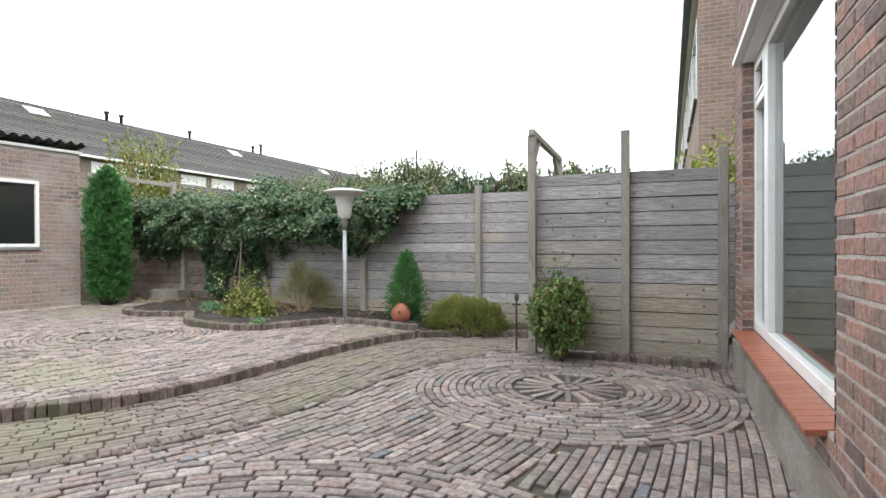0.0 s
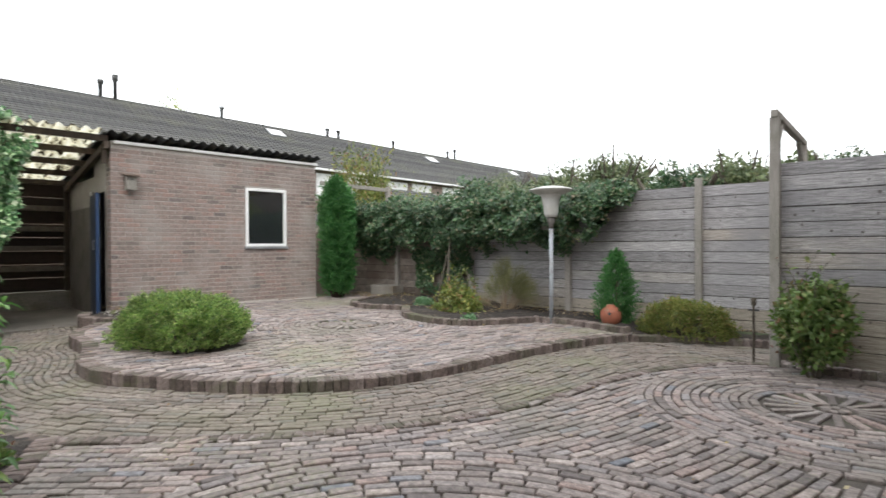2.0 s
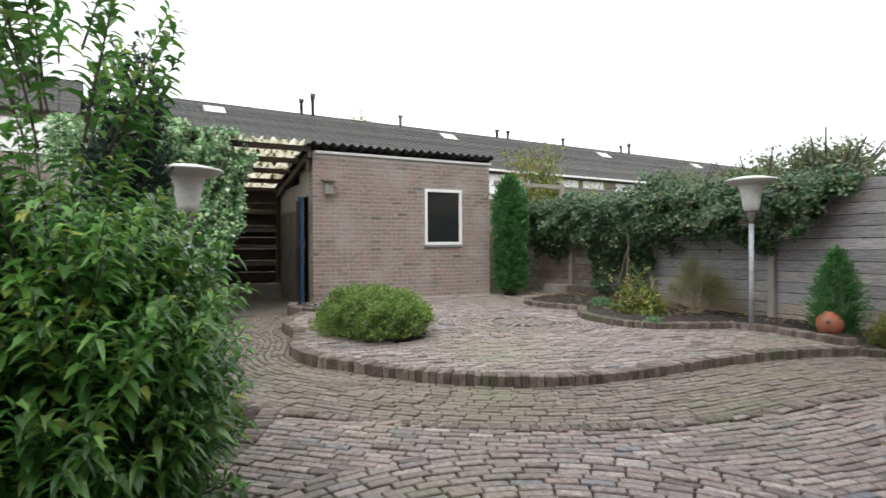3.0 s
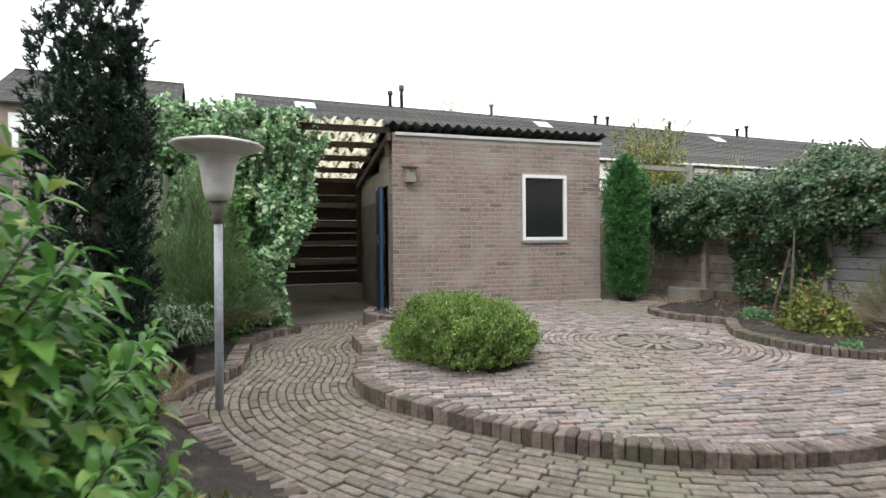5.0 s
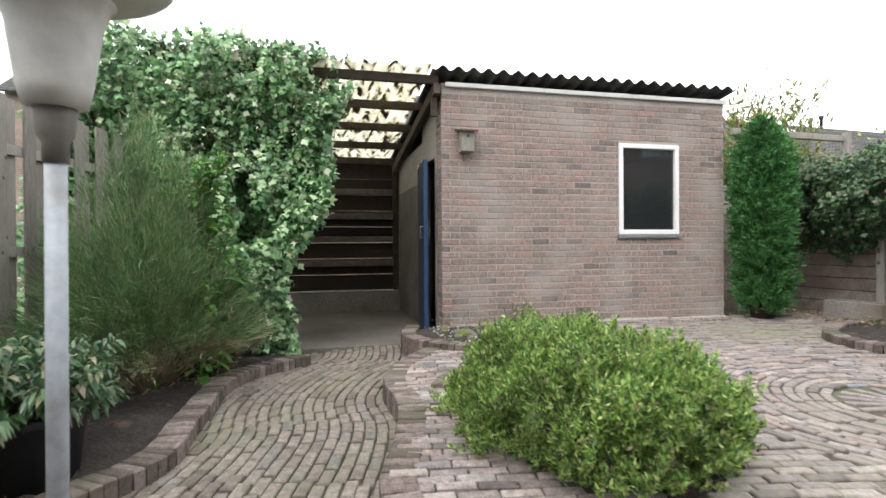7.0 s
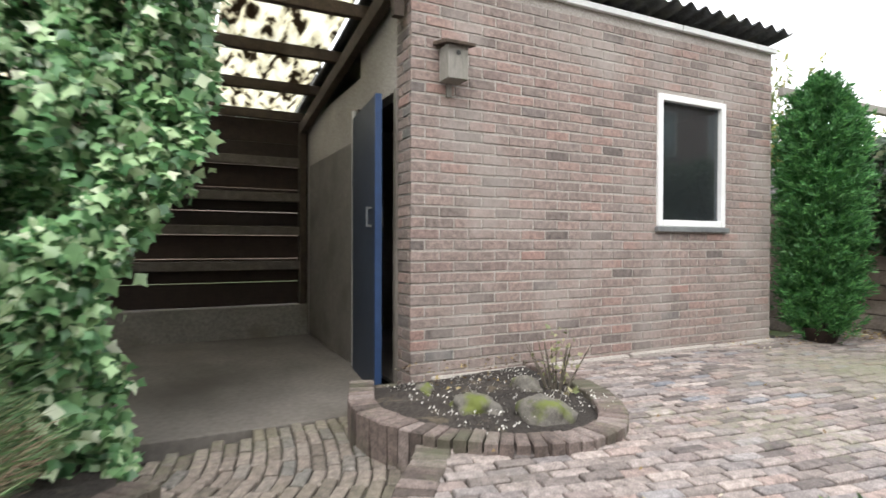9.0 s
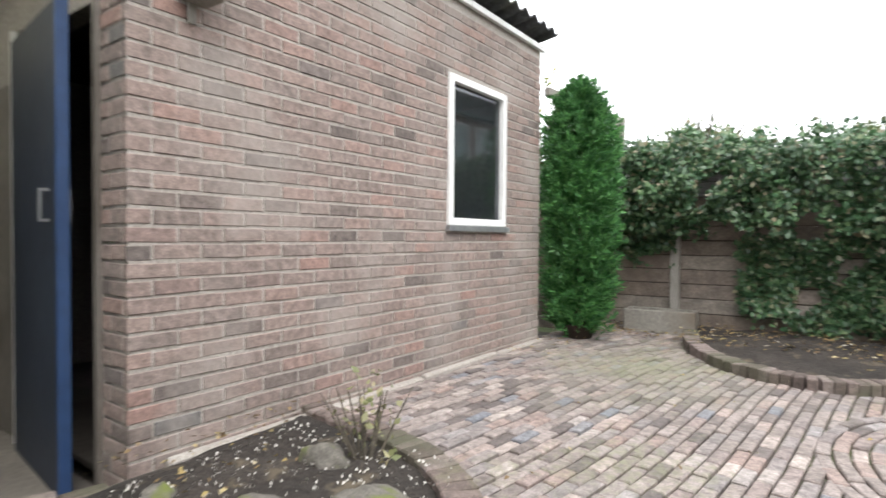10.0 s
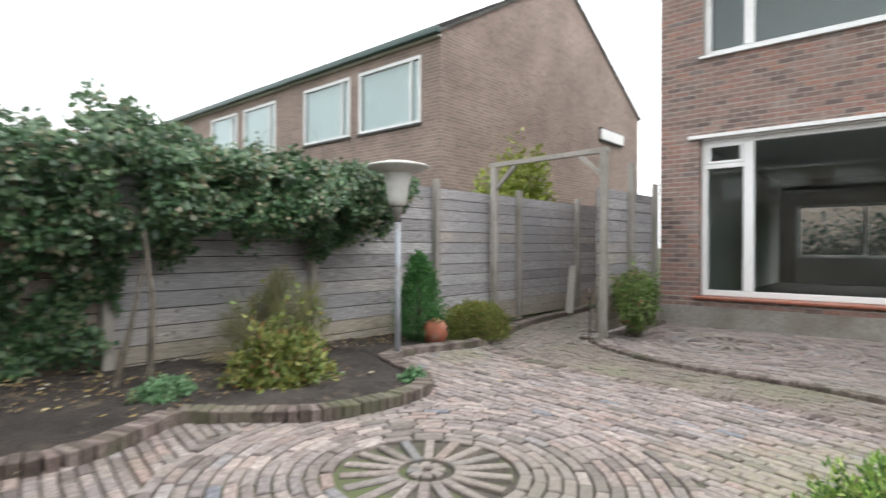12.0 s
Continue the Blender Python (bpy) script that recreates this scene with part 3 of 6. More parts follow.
W0, W1, WZ0, WZ1 = 2.245, 3.085, 1.235, 2.35
shed = thing("shed", "low brown brick garden shed with corrugated roof and white window", "shed")
shed_walls = [shed_box("wall", [w], MORTAR, shed) for w in (((0.012, 0.012, -0.1), (W0, 0.11, SHED_H)), ((W1, 0.012, -0.1), (SHED_W - 0.012, 0.11, SHED_H)), ((W0, 0.012, -0.1), (W1, 0.11, WZ0)), ((W0, 0.012, WZ1), (W1, 0.11, SHED_H)),
    ((0.012, 0.11, -0.1), (0.11, 0.28, 2.86)), ((0.012, 0.28, 2.16), (0.11, 1.1, 2.84)), ((0.012, 1.1, -0.1), (0.11, SHED_D, 2.46)), ((SHED_W - 0.11, 0.11, -0.1), (SHED_W - 0.012, SHED_D, 2.46)), ((0.11, SHED_D - 0.1, -0.1), (SHED_W - 0.11, SHED_D, 2.44)))]
shed_wall = shed_walls[0]


def corrugated(name, x0, x1, y0, y1, z_of, material, parent, amp=0.028, wave=0.177, m=SHED, label="", thick=0.007):
    xs = np.arange(x0, x1 + 0.001, wave / 8)
    ys = np.linspace(y0, y1, 6)
    v, f = [], []
    for side in (0, 1):
        for y in ys:
            for x in xs:
                v.append(m @ Vector((x, y, z_of(y) + amp * math.cos(2 * math.pi * x / wave) + thick * side)))
    nx, ny = len(xs), len(ys)
    for s in (0, 1):
        for j in range(ny - 1):
            for i in range(nx - 1):
                a = s * nx * ny + j * nx + i
                q = (a, a + 1, a + nx + 1, a + nx)
                f.append(q if s else q[::-1])
    for i in range(nx - 1):
        for j in (0, ny - 1):
            a, b = j * nx + i, nx * ny + j * nx + i
            f.append((a, a + 1, b + 1, b) if j == 0 else (a + 1, a, b, b + 1))
    for j in range(ny - 1):
        for i in (0, nx - 1):
            a, b = j * nx + i, nx * ny + j * nx + i
            f.append((a + nx, a, b, b + nx) if i == 0 else (a, a + nx, b + nx, b))
    return raw(name, v, f, material, parent, label, smooth=True)


def roof_z(y):
    return SHED_H + 0.10 - 0.155 * y


corrugated("roof", -0.12, SHED_W + 0.13, -0.13, SHED_D + 0.15, roof_z, SHED_ROOF, shed, label="dark grey corrugated roof")
shed_box("fascia", [((0.05, -0.028, 2.905), (1.25, 0.008, 2.955)), ((1.256, -0.026, 2.903), (2.5, 0.008, 2.953)), ((2.506, -0.028, 2.903), (SHED_W + 0.02, 0.008, 2.953))], WHITE, shed, 0.004, "pale weathered fascia strip")
shed_box("ceiling", [((0.11, 0.11, 2.44), (SHED_W - 0.11, SHED_D - 0.1, 2.46))], BEAM, shed)
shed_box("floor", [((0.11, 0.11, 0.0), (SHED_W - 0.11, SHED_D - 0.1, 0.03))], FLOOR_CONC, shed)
sw = tagged(new("window"), label="white wooden window frame with a dark dusty pane")
sw.parent = shed
fr = 0.055
shed_box("frame", [((W0, -0.012, WZ0), (W0 + fr, 0.06, WZ1)), ((W1 - fr, -0.012, WZ0), (W1, 0.06, WZ1)), ((W0 + fr, -0.012, WZ1 - fr), (W1 - fr, 0.06, WZ1)), ((W0 + fr, -0.012, WZ0), (W1 - fr, 0.06, WZ0 + fr))], WHITE, sw, 0.004)
shed_box("pane", [((W0 + fr, 0.03, WZ0 + fr), (W1 - fr, 0.036, WZ1 - fr))], DIRTY_GLASS, sw)
shed_box("sill", [((W0 - 0.02, -0.03, WZ0 - 0.045), (W1 + 0.03, 0.012, WZ0 - 0.003))], ZINC, sw, 0.003, "grey lead window sill")
shed_box("footing", [((0.15, -0.055, 0.02), (1.9, 0.004, 0.192)), ((1.93, -0.05, 0.02), (2.9, 0.004, 0.198)), ((2.95, -0.06, 0.02), (3.75, 0.004, 0.188))], MORTAR, shed, 0.012, "rough pale mortar footing")
# door in the south wall
door_w = tagged(new("door"), label="blue-edged shed door standing ajar")
door_w.parent = shed
shed_box("jamb", [((-0.012, 0.235, 0.0), (0.11, 0.278, 2.16)), ((-0.012, 1.102, 0.0), (0.11, 1.16, 2.2))], GREY_PAINT, door_w, 0.003)
DOOR = SHED @ pose(-0.035, 1.10, 0, 0, 0, -96)
bm = boxes(((0, -0.02, 0.03), (0.80, 0.02, 2.12)), bev=0.003, m=DOOR)
part("leaf", bm, NAVY, door_w, "dark navy blue door leaf")
part("edge_strip", boxes(((0.802, -0.024, 0.03), (0.83, 0.024, 2.12)), bev=0.002, m=DOOR), BLUE, door_w, "blue painted door edge")
part("handle", boxes(((0.70, 0.022, 1.2), (0.712, 0.06, 1.212)), ((0.70, 0.022, 1.33), (0.712, 0.06, 1.342)), ((0.70, 0.05, 1.2), (0.712, 0.06, 1.342)), ((0.70, -0.06, 1.2), (0.712, -0.022, 1.212)), ((0.70, -0.06, 1.33), (0.712, -0.022, 1.342)), ((0.70, -0.06, 1.2), (0.712, -0.05, 1.342)), m=DOOR), ZINC, door_w, "metal door handle")
shed_box("panel", [((-0.006, 1.16, 0.05), (0.010, 2.9, 1.95))], GREY_PAINT, shed, 0.002, "grey boarded panel on the side wall")
shed_box("trim", [((-0.03, 1.165, 0.0), (-0.008, 1.205, 2.2))], WHITE, shed, 0.002, "pale upright strip")

# ---- carport beside the shed ----
carport = thing("carport", "lean-to of old beams and translucent corrugated sheets beside the shed", "carport")
CP = -2.9
for k, y in enumerate((0.0, 0.75, 1.5, 2.25, 3.0)):
    shed_box("purlin", [((CP, y - 0.03, roof_z(y) - 0.13), (-0.03, y + 0.03, roof_z(y) - 0.032))], BEAM, carport, 0.004)
shed_box("wall_plate", [((-0.10, 0.04, 2.58), (-0.03, 0.1, 2.86))], BEAM, carport)
bm = bmesh.new()
add_box(bm, (-0.09, -0.05, -0.06), (-0.02, 3.15, 0.06), 0.003, SHED @ pose(0, 0, SHED_H - 0.09, -8.8))
part("rafter", bm, BEAM, carport)
for k in range(3):
    x1 = -0.13 - k * 0.95
    corrugated("roof_sheet", x1 - 0.94, x1, -0.16, 1.62, roof_z, SHEET, carport, label="cream translucent corrugated sheet")
    corrugated("roof_sheet", x1 - 0.94, x1, 1.55, 3.25, lambda y: roof_z(y) - 0.012, SHEET, carport, label="cream translucent corrugated sheet")
for x in (CP + 0.1,):
    shed_box("post", [((x - 0.04, -0.02, 0.0), (x + 0.04, 0.06, 2.85))], BEAM, carport, 0.004)
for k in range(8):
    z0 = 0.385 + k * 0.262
    shed_box("back_board", [((CP - 0.3, 3.12 + (k % 2) * 0.012, z0), (0.1, 3.15 + (k % 2) * 0.012, z0 + 0.256))], DARK_BOARD, carport, 0.003, "near-black board")
for z0 in (0.78, 1.17, 1.55, 1.95):
    shed_box("rail", [((CP - 0.3, 3.04, z0), (0.0, 3.118, z0 + 0.10))], SHELF_WOOD, carport, 0.006)
for x in (-0.05, -2.8):
    shed_box("back_post", [((x - 0.04, 3.02, 0.3), (x + 0.04, 3.115, 2.5))], BEAM, carport, 0.004)
shed_box("plinth", [((CP - 0.3, 3.0, -0.1), (0.0, 3.2, 0.38))], CONCRETE, carport, 0.006, "low concrete plinth")
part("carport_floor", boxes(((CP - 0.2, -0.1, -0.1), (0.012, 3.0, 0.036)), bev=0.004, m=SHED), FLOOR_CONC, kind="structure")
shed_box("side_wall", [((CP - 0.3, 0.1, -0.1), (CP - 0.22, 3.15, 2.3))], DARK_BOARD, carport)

# ---- bird box ----
bb = thing("bird_box", "small grey wooden bird box hanging on the brick shed wall", "bird box")
shed_box("body", [((0.20, -0.15, 2.16), (0.35, -0.012, 2.385))], POST_WOOD, bb, 0.004)
part("roof", boxes(((-0.11, -0.105, -0.01), (0.11, 0.10, 0.012)), bev=0.003, m=SHED @ pose(0.275, -0.085, 2.405, 12)), BEAM, bb, "dark sloping lid")
# No opening is cut: a dark disc imitates the shade inside the hole.
part("hole", lathe([(0.0, 0.0), (0.016, 0.0), (0.016, 0.004)], 14), DARK_METAL, bb).matrix_world = SHED @ pose(0.275, -0.151, 2.33, 90)
shed_box("back_board", [((0.255, -0.02, 2.07), (0.295, -0.004, 2.2))], POST_WOOD, bb, 0.003)

# ---- garden lamps ----
def garden_lamp(at, tilt=0.0):
    lamp = thing("garden_lamp", "tall garden lamp with milky shade and wide dish on grey pole", "garden lamp", group="garden lamps")
    part("pole", lathe([(0.03, -0.05), (0.03, 1.45)], 16), POLE, lamp, "blue-grey painted pole", smooth=True)
    part("socket", lathe([(0.036, 1.40), (0.036, 1.46), (0.05, 1.48), (0.055, 1.53), (0.06, 1.575)], 20), SOCKET, lamp, smooth=True)
    part("shade", lathe([(0.02, 1.555), (0.085, 1.57), (0.10, 1.63), (0.125, 1.81), (0.15, 1.885), (0.19, 1.915)], 32), LAMP_METAL, lamp, "milky tapering shade", smooth=True)
    part("dish", lathe([(0.15, 1.89), (0.22, 1.915), (0.31, 1.955), (0.325, 1.968), (0.305, 1.982), (0.16, 2.015), (0.0, 2.03)], 40), LAMP_METAL, lamp, "wide shallow dish", smooth=True)
    lamp.matrix_world = pose(*at, tilt, 0, 0)
    return lamp


lamp_a = garden_lamp((-3.625, 6.93, z_upper(-3.6)))
lamp_b = copy_thing(lamp_a, pose(-5.30, 0.335, -0.035, 0, 0.6, 40))

# ---- timber fences ----
def plank_fence(name, x0, x1, y, top, posts, z0, label, plank=0.155, warm=2):
    f = thing(name, label, "fence", (0, 0, 0))
    rnd = random.Random(4)
    xs = sorted([x0, x1] + [p for p, _ in posts])
    n = int((top - z0) / plank + 0.4)
    for a, b in zip(xs, xs[1:]):
        if b - a < 0.2:
            continue
        for k in range(n):
            za = z0 + k * plank
            bm = boxes(((a - 0.0, y - 0.014, za + 0.004), (b, y + 0.014, min(top, za + plank - 0.004))), bev=0.004)
            ob = part("plank", bm, BROWN_PLANK if b < -5.5 and k < 10 else WARM_WOOD if k < warm else WOOD, f)
            ob.location = (0, rnd.uniform(-0.003, 0.003), rnd.uniform(-0.0015, 0.0015))
    # Added dark sheet: blocks light through the gaps and stands in for their shade.
    part("backing", boxes(((x0, y + 0.018, z0), (x1, y + 0.022, top - 0.03))), DARK_BOARD, f, "added dark sheet that stands for shade in the plank gaps")
    for p, h in posts:
        part("post", boxes(((p - 0.045, y - 0.105, z0 - 0.2), (p + 0.045, y - 0.02, h)), bev=0.005), POST_WOOD, f)
    return f


fence_left = plank_fence("plank_fence", -13.2, 5.5, FENCE_Y, 2.09, [(p, 2.16) for p in (-12.1, -10.05, -8.0, -5.97, -3.92, -1.87, 0.2, 2.25, 4.3)], 0.04, "long grey plank fence behind the planted bed")
fence_right = plank_fence("plank_fence", -0.56, 1.44, HOUSE_FENCE_Y + 0.02, 2.04, [(0.43, 2.48), (1.38, 2.24)], 0.05, "grey plank fence panel beside the house corner", warm=5)
wires = thing("wire_mesh", "thin rusty wire mesh nailed on the grey plank fence", "wire mesh")
wz = [1.02 + k * 0.15 for k in range(6)]
part("wire", boxes(*[((-0.5, 6.172, z), (1.38, 6.1745, z + 0.0025)) for z in wz], *[((-0.5 + k * 0.3, 6.170, 1.02), (-0.4975 + k * 0.3, 6.172, 1.80)) for k in range(6)]), ZINC, wires, kind="stuff")

# ---- pergola over the passage ----
perg = thing("pergola", "grey wooden gate arch over the brick passage", "pergola")
part("post", boxes(((-0.63, 6.06, -0.1), (-0.54, 6.15, 2.49)), bev=0.005), POST_WOOD, perg)
part("post", boxes(((-0.655, 7.855, -0.1), (-0.565, 7.945, 2.45)), bev=0.005), POST_WOOD, perg)


def beam(name, a, b, w, h, material, parent, label=""):
    a, b = Vector(a), Vector(b)
    d = b - a
    m = Matrix.Translation((a + b) / 2) @ d.to_track_quat("X", "Z").to_matrix().to_4x4()
    return part(name, boxes(((-d.length / 2, -w / 2, -h / 2), (d.length / 2, w / 2, h / 2)), bev=0.004, m=m), material, parent, label)


beam("beam", (-0.58, 6.04, 2.525), (-0.61, 7.98, 2.485), 0.07, 0.07, POST_WOOD, perg)
beam("brace", (-0.585, 6.14, 2.2), (-0.59, 6.46, 2.48), 0.05, 0.06, POST_WOOD, perg)
beam("brace", (-0.61, 7.87, 2.12), (-0.605, 7.52, 2.45), 0.05, 0.06, POST_WOOD, perg)

arch = thing("corner_rail", "weathered rail between the shed corner and the fence", "rail")
beam("rail", (-8.98, 6.7, 2.56), (-8.7, 8.4, 2.50), 0.06, 0.08, POST_WOOD, arch)
part("post", boxes(((-8.72, 8.3, -0.1), (-8.64, 8.38, 2.58)), bev=0.004), POST_WOOD, arch)
beam("brace", (-8.97, 6.73, 2.24), (-8.93, 7.0, 2.52), 0.04, 0.05, POST_WOOD, arch)
iron = thing("iron_post", "short dark rusty iron post by the gate bush", "post")
part("rod", lathe([(0.012, -0.1), (0.012, 0.58), (0.026, 0.60), (0.026, 0.66), (0.0, 0.67)], 12, (-0.80, 6.2)), BARK, iron, smooth=True)
part("crossbar", boxes(((-0.85, 6.19, 0.53), (-0.75, 6.21, 0.55))), DARK_METAL, iron)

# ---- board fence on the south side ----
board_fence = thing("board_fence", "weathered fence of overlapping upright boards behind the south bed", "fence")
BF = pose(-9.4, -0.22, 0, 0, 0, -17.5)
rnd = random.Random(7)
for k in range(44):
    x = k * 0.135
    front = k % 2 == 0
    bm = boxes(((x - 0.055, -0.035 if front else 0.012, 0.03), (x + 0.055, -0.016 if front else 0.031, 2.14 + rnd.uniform(-0.01, 0.01))), bev=0.003, m=BF)
    part("board", bm, WOOD_V, board_fence)
for z in (0.35, 1.05, 1.75):
    part("rail", boxes(((-0.1, -0.014, z), (6.0, 0.010, z + 0.07)), m=BF), POST_WOOD, board_fence)
for x in (0.0, 1.95, 3.9, 5.85):
    part("post", boxes(((x - 0.04, 0.034, -0.1), (x + 0.04, 0.11, 2.05)), bev=0.004, m=BF), POST_WOOD, board_fence)
plain_fence = plank_fence("plank_fence", -4.3, 1.35, -3.2, 2.0, [(-2.4, 2.1), (-0.4, 2.1)], 0.0, "grey plank fence closing the far side of the terrace")

# ---- own house ----
house = thing("house", "brown brick terraced house with large white-framed windows", "house")
HX = WALL_X + 0.012
OPEN = [(2.5, 5.5, 0.46, 2.89), (-0.4, 1.86, 0.46, 2.89), (1.9, 5.46, 4.16, 5.6), (-2.4, 1.0, 4.16, 5.6)]
items = []
ys = sorted({-6.0, 6.105, *[o[0] for o in OPEN], *[o[1] for o in OPEN]})
for a, b in zip(ys, ys[1:]):
    mid = (a + b) / 2
    z = -0.14
    for o in sorted([o for o in OPEN if o[0] < mid < o[1]], key=lambda o: o[2]):
        items.append(((HX, a, z), (HX + 0.28, b, o[2])))
        z = o[3]
    items.append(((HX, a, z), (HX + 0.28, b, 6.05)))
items += [((HX + 0.28, 5.825, -0.14), (9.5, 6.105, 6.05)), ((HX + 0.28, -6.0, -0.14), (9.5, -5.75, 6.05)), ((9.22, -5.75, -0.14), (9.5, 2.6, 6.05)), ((9.22, 5.4, -0.14), (9.5, 5.825, 6.05)), ((9.22, 2.6, -0.14), (9.5, 5.4, 0.95)), ((9.22, 2.6, 2.3), (9.5, 5.4, 6.05))]
house_wall = part("wall", boxes(items[0]), MORTAR, house)
for q in items[1:]:
    part("wall", boxes(q), MORTAR, house)
part("plinth", boxes(((HX - 0.03, -6.0, -0.1), (HX - 0.002, 6.095, 0.30))), CONCRETE, house, "grey rendered plinth")
gx = [(WALL_X - 0.3, 6.0), (5.4, 9.2), (9.8, 6.0)]
bm = bmesh.new()
for (ax, az), (bx, bz) in zip(gx, gx[1:]):
    q = [bm.verts.new(p) for p in ((ax, -6.1, az), (bx, -6.1, bz), (bx, 6.25, bz), (ax, 6.25, az))]
    bm.faces.new(q)
bmesh.ops.solidify(bm, geom=bm.faces[:], thickness=0.12)
part("roof", bm, ROOF_TILE, house)
bm = bmesh.new()
q = [bm.verts.new(p) for p in ((HX, 6.105, 6.05), (9.5, 6.105, 6.05), (5.4, 6.105, 9.05))]
bm.faces.new(q)
r = bmesh.ops.extrude_face_region(bm, geom=bm.faces[:])
for v in [g for g in r["geom"] if isinstance(g, bmesh.types.BMVert)]:
    v.co.y -= 0.25
part("gable", bm, HOUSE_BRICK, house)
part("inner_wall", boxes(((HX + 0.281, 5.76, 0.3), (9.2, 5.823, 2.95)), ((4.9, 1.9, 0.3), (5.0, 3.0, 2.95)), ((HX + 0.29, -5.7, 0.3), (9.2, -5.66, 2.95)), ((9.16, -5.66, 0.3), (9.215, 2.6, 2.95)), ((9.16, 2.6, 0.3), (9.215, 5.4, 0.95))), PLASTER, house, "pale plastered inner walls")
part("inner_floor", boxes(((HX + 0.281, -5.7, 0.24), (9.2, 5.82, 0.29))), BEAM, house, "dark bare floor")
part("inner_ceiling", boxes(((HX + 0.281, -5.7, 2.96), (9.2, 5.82, 3.1))), PLASTER, house, "white ceiling")
part("upper_floor_wall", boxes(((3.4, -5.7, 3.11), (3.5, 5.82, 6.0))), PLASTER, house)
WX = WALL_X + 0.1


def house_window(name, y0, y1, z0, z1, mull, label, vent=True):
    w = tagged(new(name), label=label)
    w.parent = house
    f = 0.085
    it = [((WX, y0, z0), (WX + 0.09, y0 + f, z1)), ((WX, y1 - f, z0), (WX + 0.09, y1, z1)), ((WX, y0 + f, z1 - f), (WX + 0.09, y1 - f, z1)), ((WX, y0 + f, z0), (WX + 0.09, y1 - f, z0 + f))]
    part("frame", boxes(*it, bev=0.006), WHITE, w)
    part("mullion", boxes(((WX - 0.004, mull - 0.07, z0 + f), (WX + 0.086, mull + 0.07, z1 - f)), bev=0.006), WHITE, w)
    part("pane", boxes(((WX + 0.05, y0 + f, z0 + f), (WX + 0.056, mull - 0.07, z1 - f))), GLASS, w)
    part("pane", boxes(((WX + 0.05, mull + 0.07, z0 + f), (WX + 0.056, y1 - f, z1 - f))), GLASS, w)
    if vent:
        zt = z1 - 0.45
        part("transom", boxes(((WX - 0.006, mull + 0.07, zt), (WX + 0.08, y1 - f, zt + 0.07)), bev=0.005), WHITE, w)
        part("casement", boxes(((WX - 0.012, mull + 0.075, zt + 0.075), (WX + 0.03, mull + 0.115, z1 - f)), ((WX - 0.012, y1 - f - 0.045, zt + 0.075), (WX + 0.03, y1 - f - 0.005, z1 - f)), ((WX - 0.012, mull + 0.115, z1 - f - 0.04), (WX + 0.03, y1 - f - 0.045, z1 - f)), ((WX - 0.012, mull + 0.115, zt + 0.075), (WX + 0.03, y1 - f - 0.045, zt + 0.115)), bev=0.004), WHITE, w)
    return w


win1 = house_window("window", 2.5, 5.495, 0.475, 2.88, 4.84, "very large white window with a narrow casement at its end")
win2 = house_window("window", -0.4, 1.86, 0.475, 2.88, 1.45, "large white window with a tiled sill", False)
win3 = house_window("window", 1.9, 5.455, 4.16, 5.6, 4.84, "wide white upstairs window", False)
win4 = house_window("window", -2.4, 1.0, 4.16, 5.6, 0.4, "wide white upstairs window", False)
part("soffit", boxes(((WALL_X + 0.004, 2.52, 2.87), (WX - 0.003, 5.48, 2.884)), ((WALL_X + 0.004, -0.38, 2.87), (WX - 0.003, 1.84, 2.884))), WHITE, house, "white board above the windows")
part("lintel_strip", boxes(((WALL_X - 0.06, 2.3, 2.89), (WX + 0.09, 5.66, 2.945)), bev=0.004), WHITE, house, "white painted lintel edge")
part("lintel_strip", boxes(((WALL_X - 0.06, -0.6, 2.89), (WX + 0.09, 2.15, 2.945)), bev=0.004), WHITE, house, "white painted lintel edge")
part("upper_sill", boxes(((WALL_X - 0.05, 1.88, 4.12), (WX + 0.02, 5.5, 4.16)), bev=0.004), WHITE, house, "white upstairs sill")
part("gutter", boxes(((WALL_X - 0.32, -6.0, 5.93), (WALL_X - 0.18, 6.15, 6.05)), bev=0.01), GREEN_PAINT, house)
bm = boxes(((9.27, 2.6, 0.95), (9.33, 2.68, 2.3)), ((9.27, 5.32, 0.95), (9.33, 5.4, 2.3)), ((9.27, 2.68, 0.95), (9.33, 5.32, 1.02)), ((9.27, 2.68, 2.23), (9.33, 5.32, 2.3)), ((9.27, 3.95, 1.02), (9.33, 4.02, 2.23)), bev=0.004)
part("rear_window", bm, WHITE, house, "white window on the street side")

# ---- neighbouring terrace ----
nh = thing("neighbour_house", "brown brick neighbouring row house with pale blinds upstairs", "house")
NX, NY, NW, NE = 1.36, 10.78, 10.86, 5.93
zb, zt = 4.0, 5.52
wins = [(11.37, 13.5), (13.85, 15.86), (17.29, 19.15), (19.54, 21.3), (23.0, 24.9), (25.3, 27.1), (28.9, 30.7), (31.2, 33)]
ys = sorted({NY, 46.0, *[a for w in wins for a in w]})
it = []
for a, b in zip(ys, ys[1:]):
    if any(w[0] == a for w in wins):
        it += [((NX, a, -0.14), (NX + 0.28, b, zb)), ((NX, a, zt), (NX + 0.28, b, NE))]
    else:
        it.append(((NX, a, -0.14), (NX + 0.28, b, NE)))
it += [((NX + 0.28, NY, -0.14), (NX + NW, NY + 0.28, NE)), ((NX + NW - 0.28, NY + 0.28, -0.14), (NX + NW, 46, NE))]
for q in it:
    part("wall", boxes(q), FAR_BRICK, nh)
bm = bmesh.new()
q = [bm.verts.new(p) for p in ((NX, NY, NE), (NX + NW, NY, NE), (NX + NW / 2, NY, 8.9))]
bm.faces.new(q)
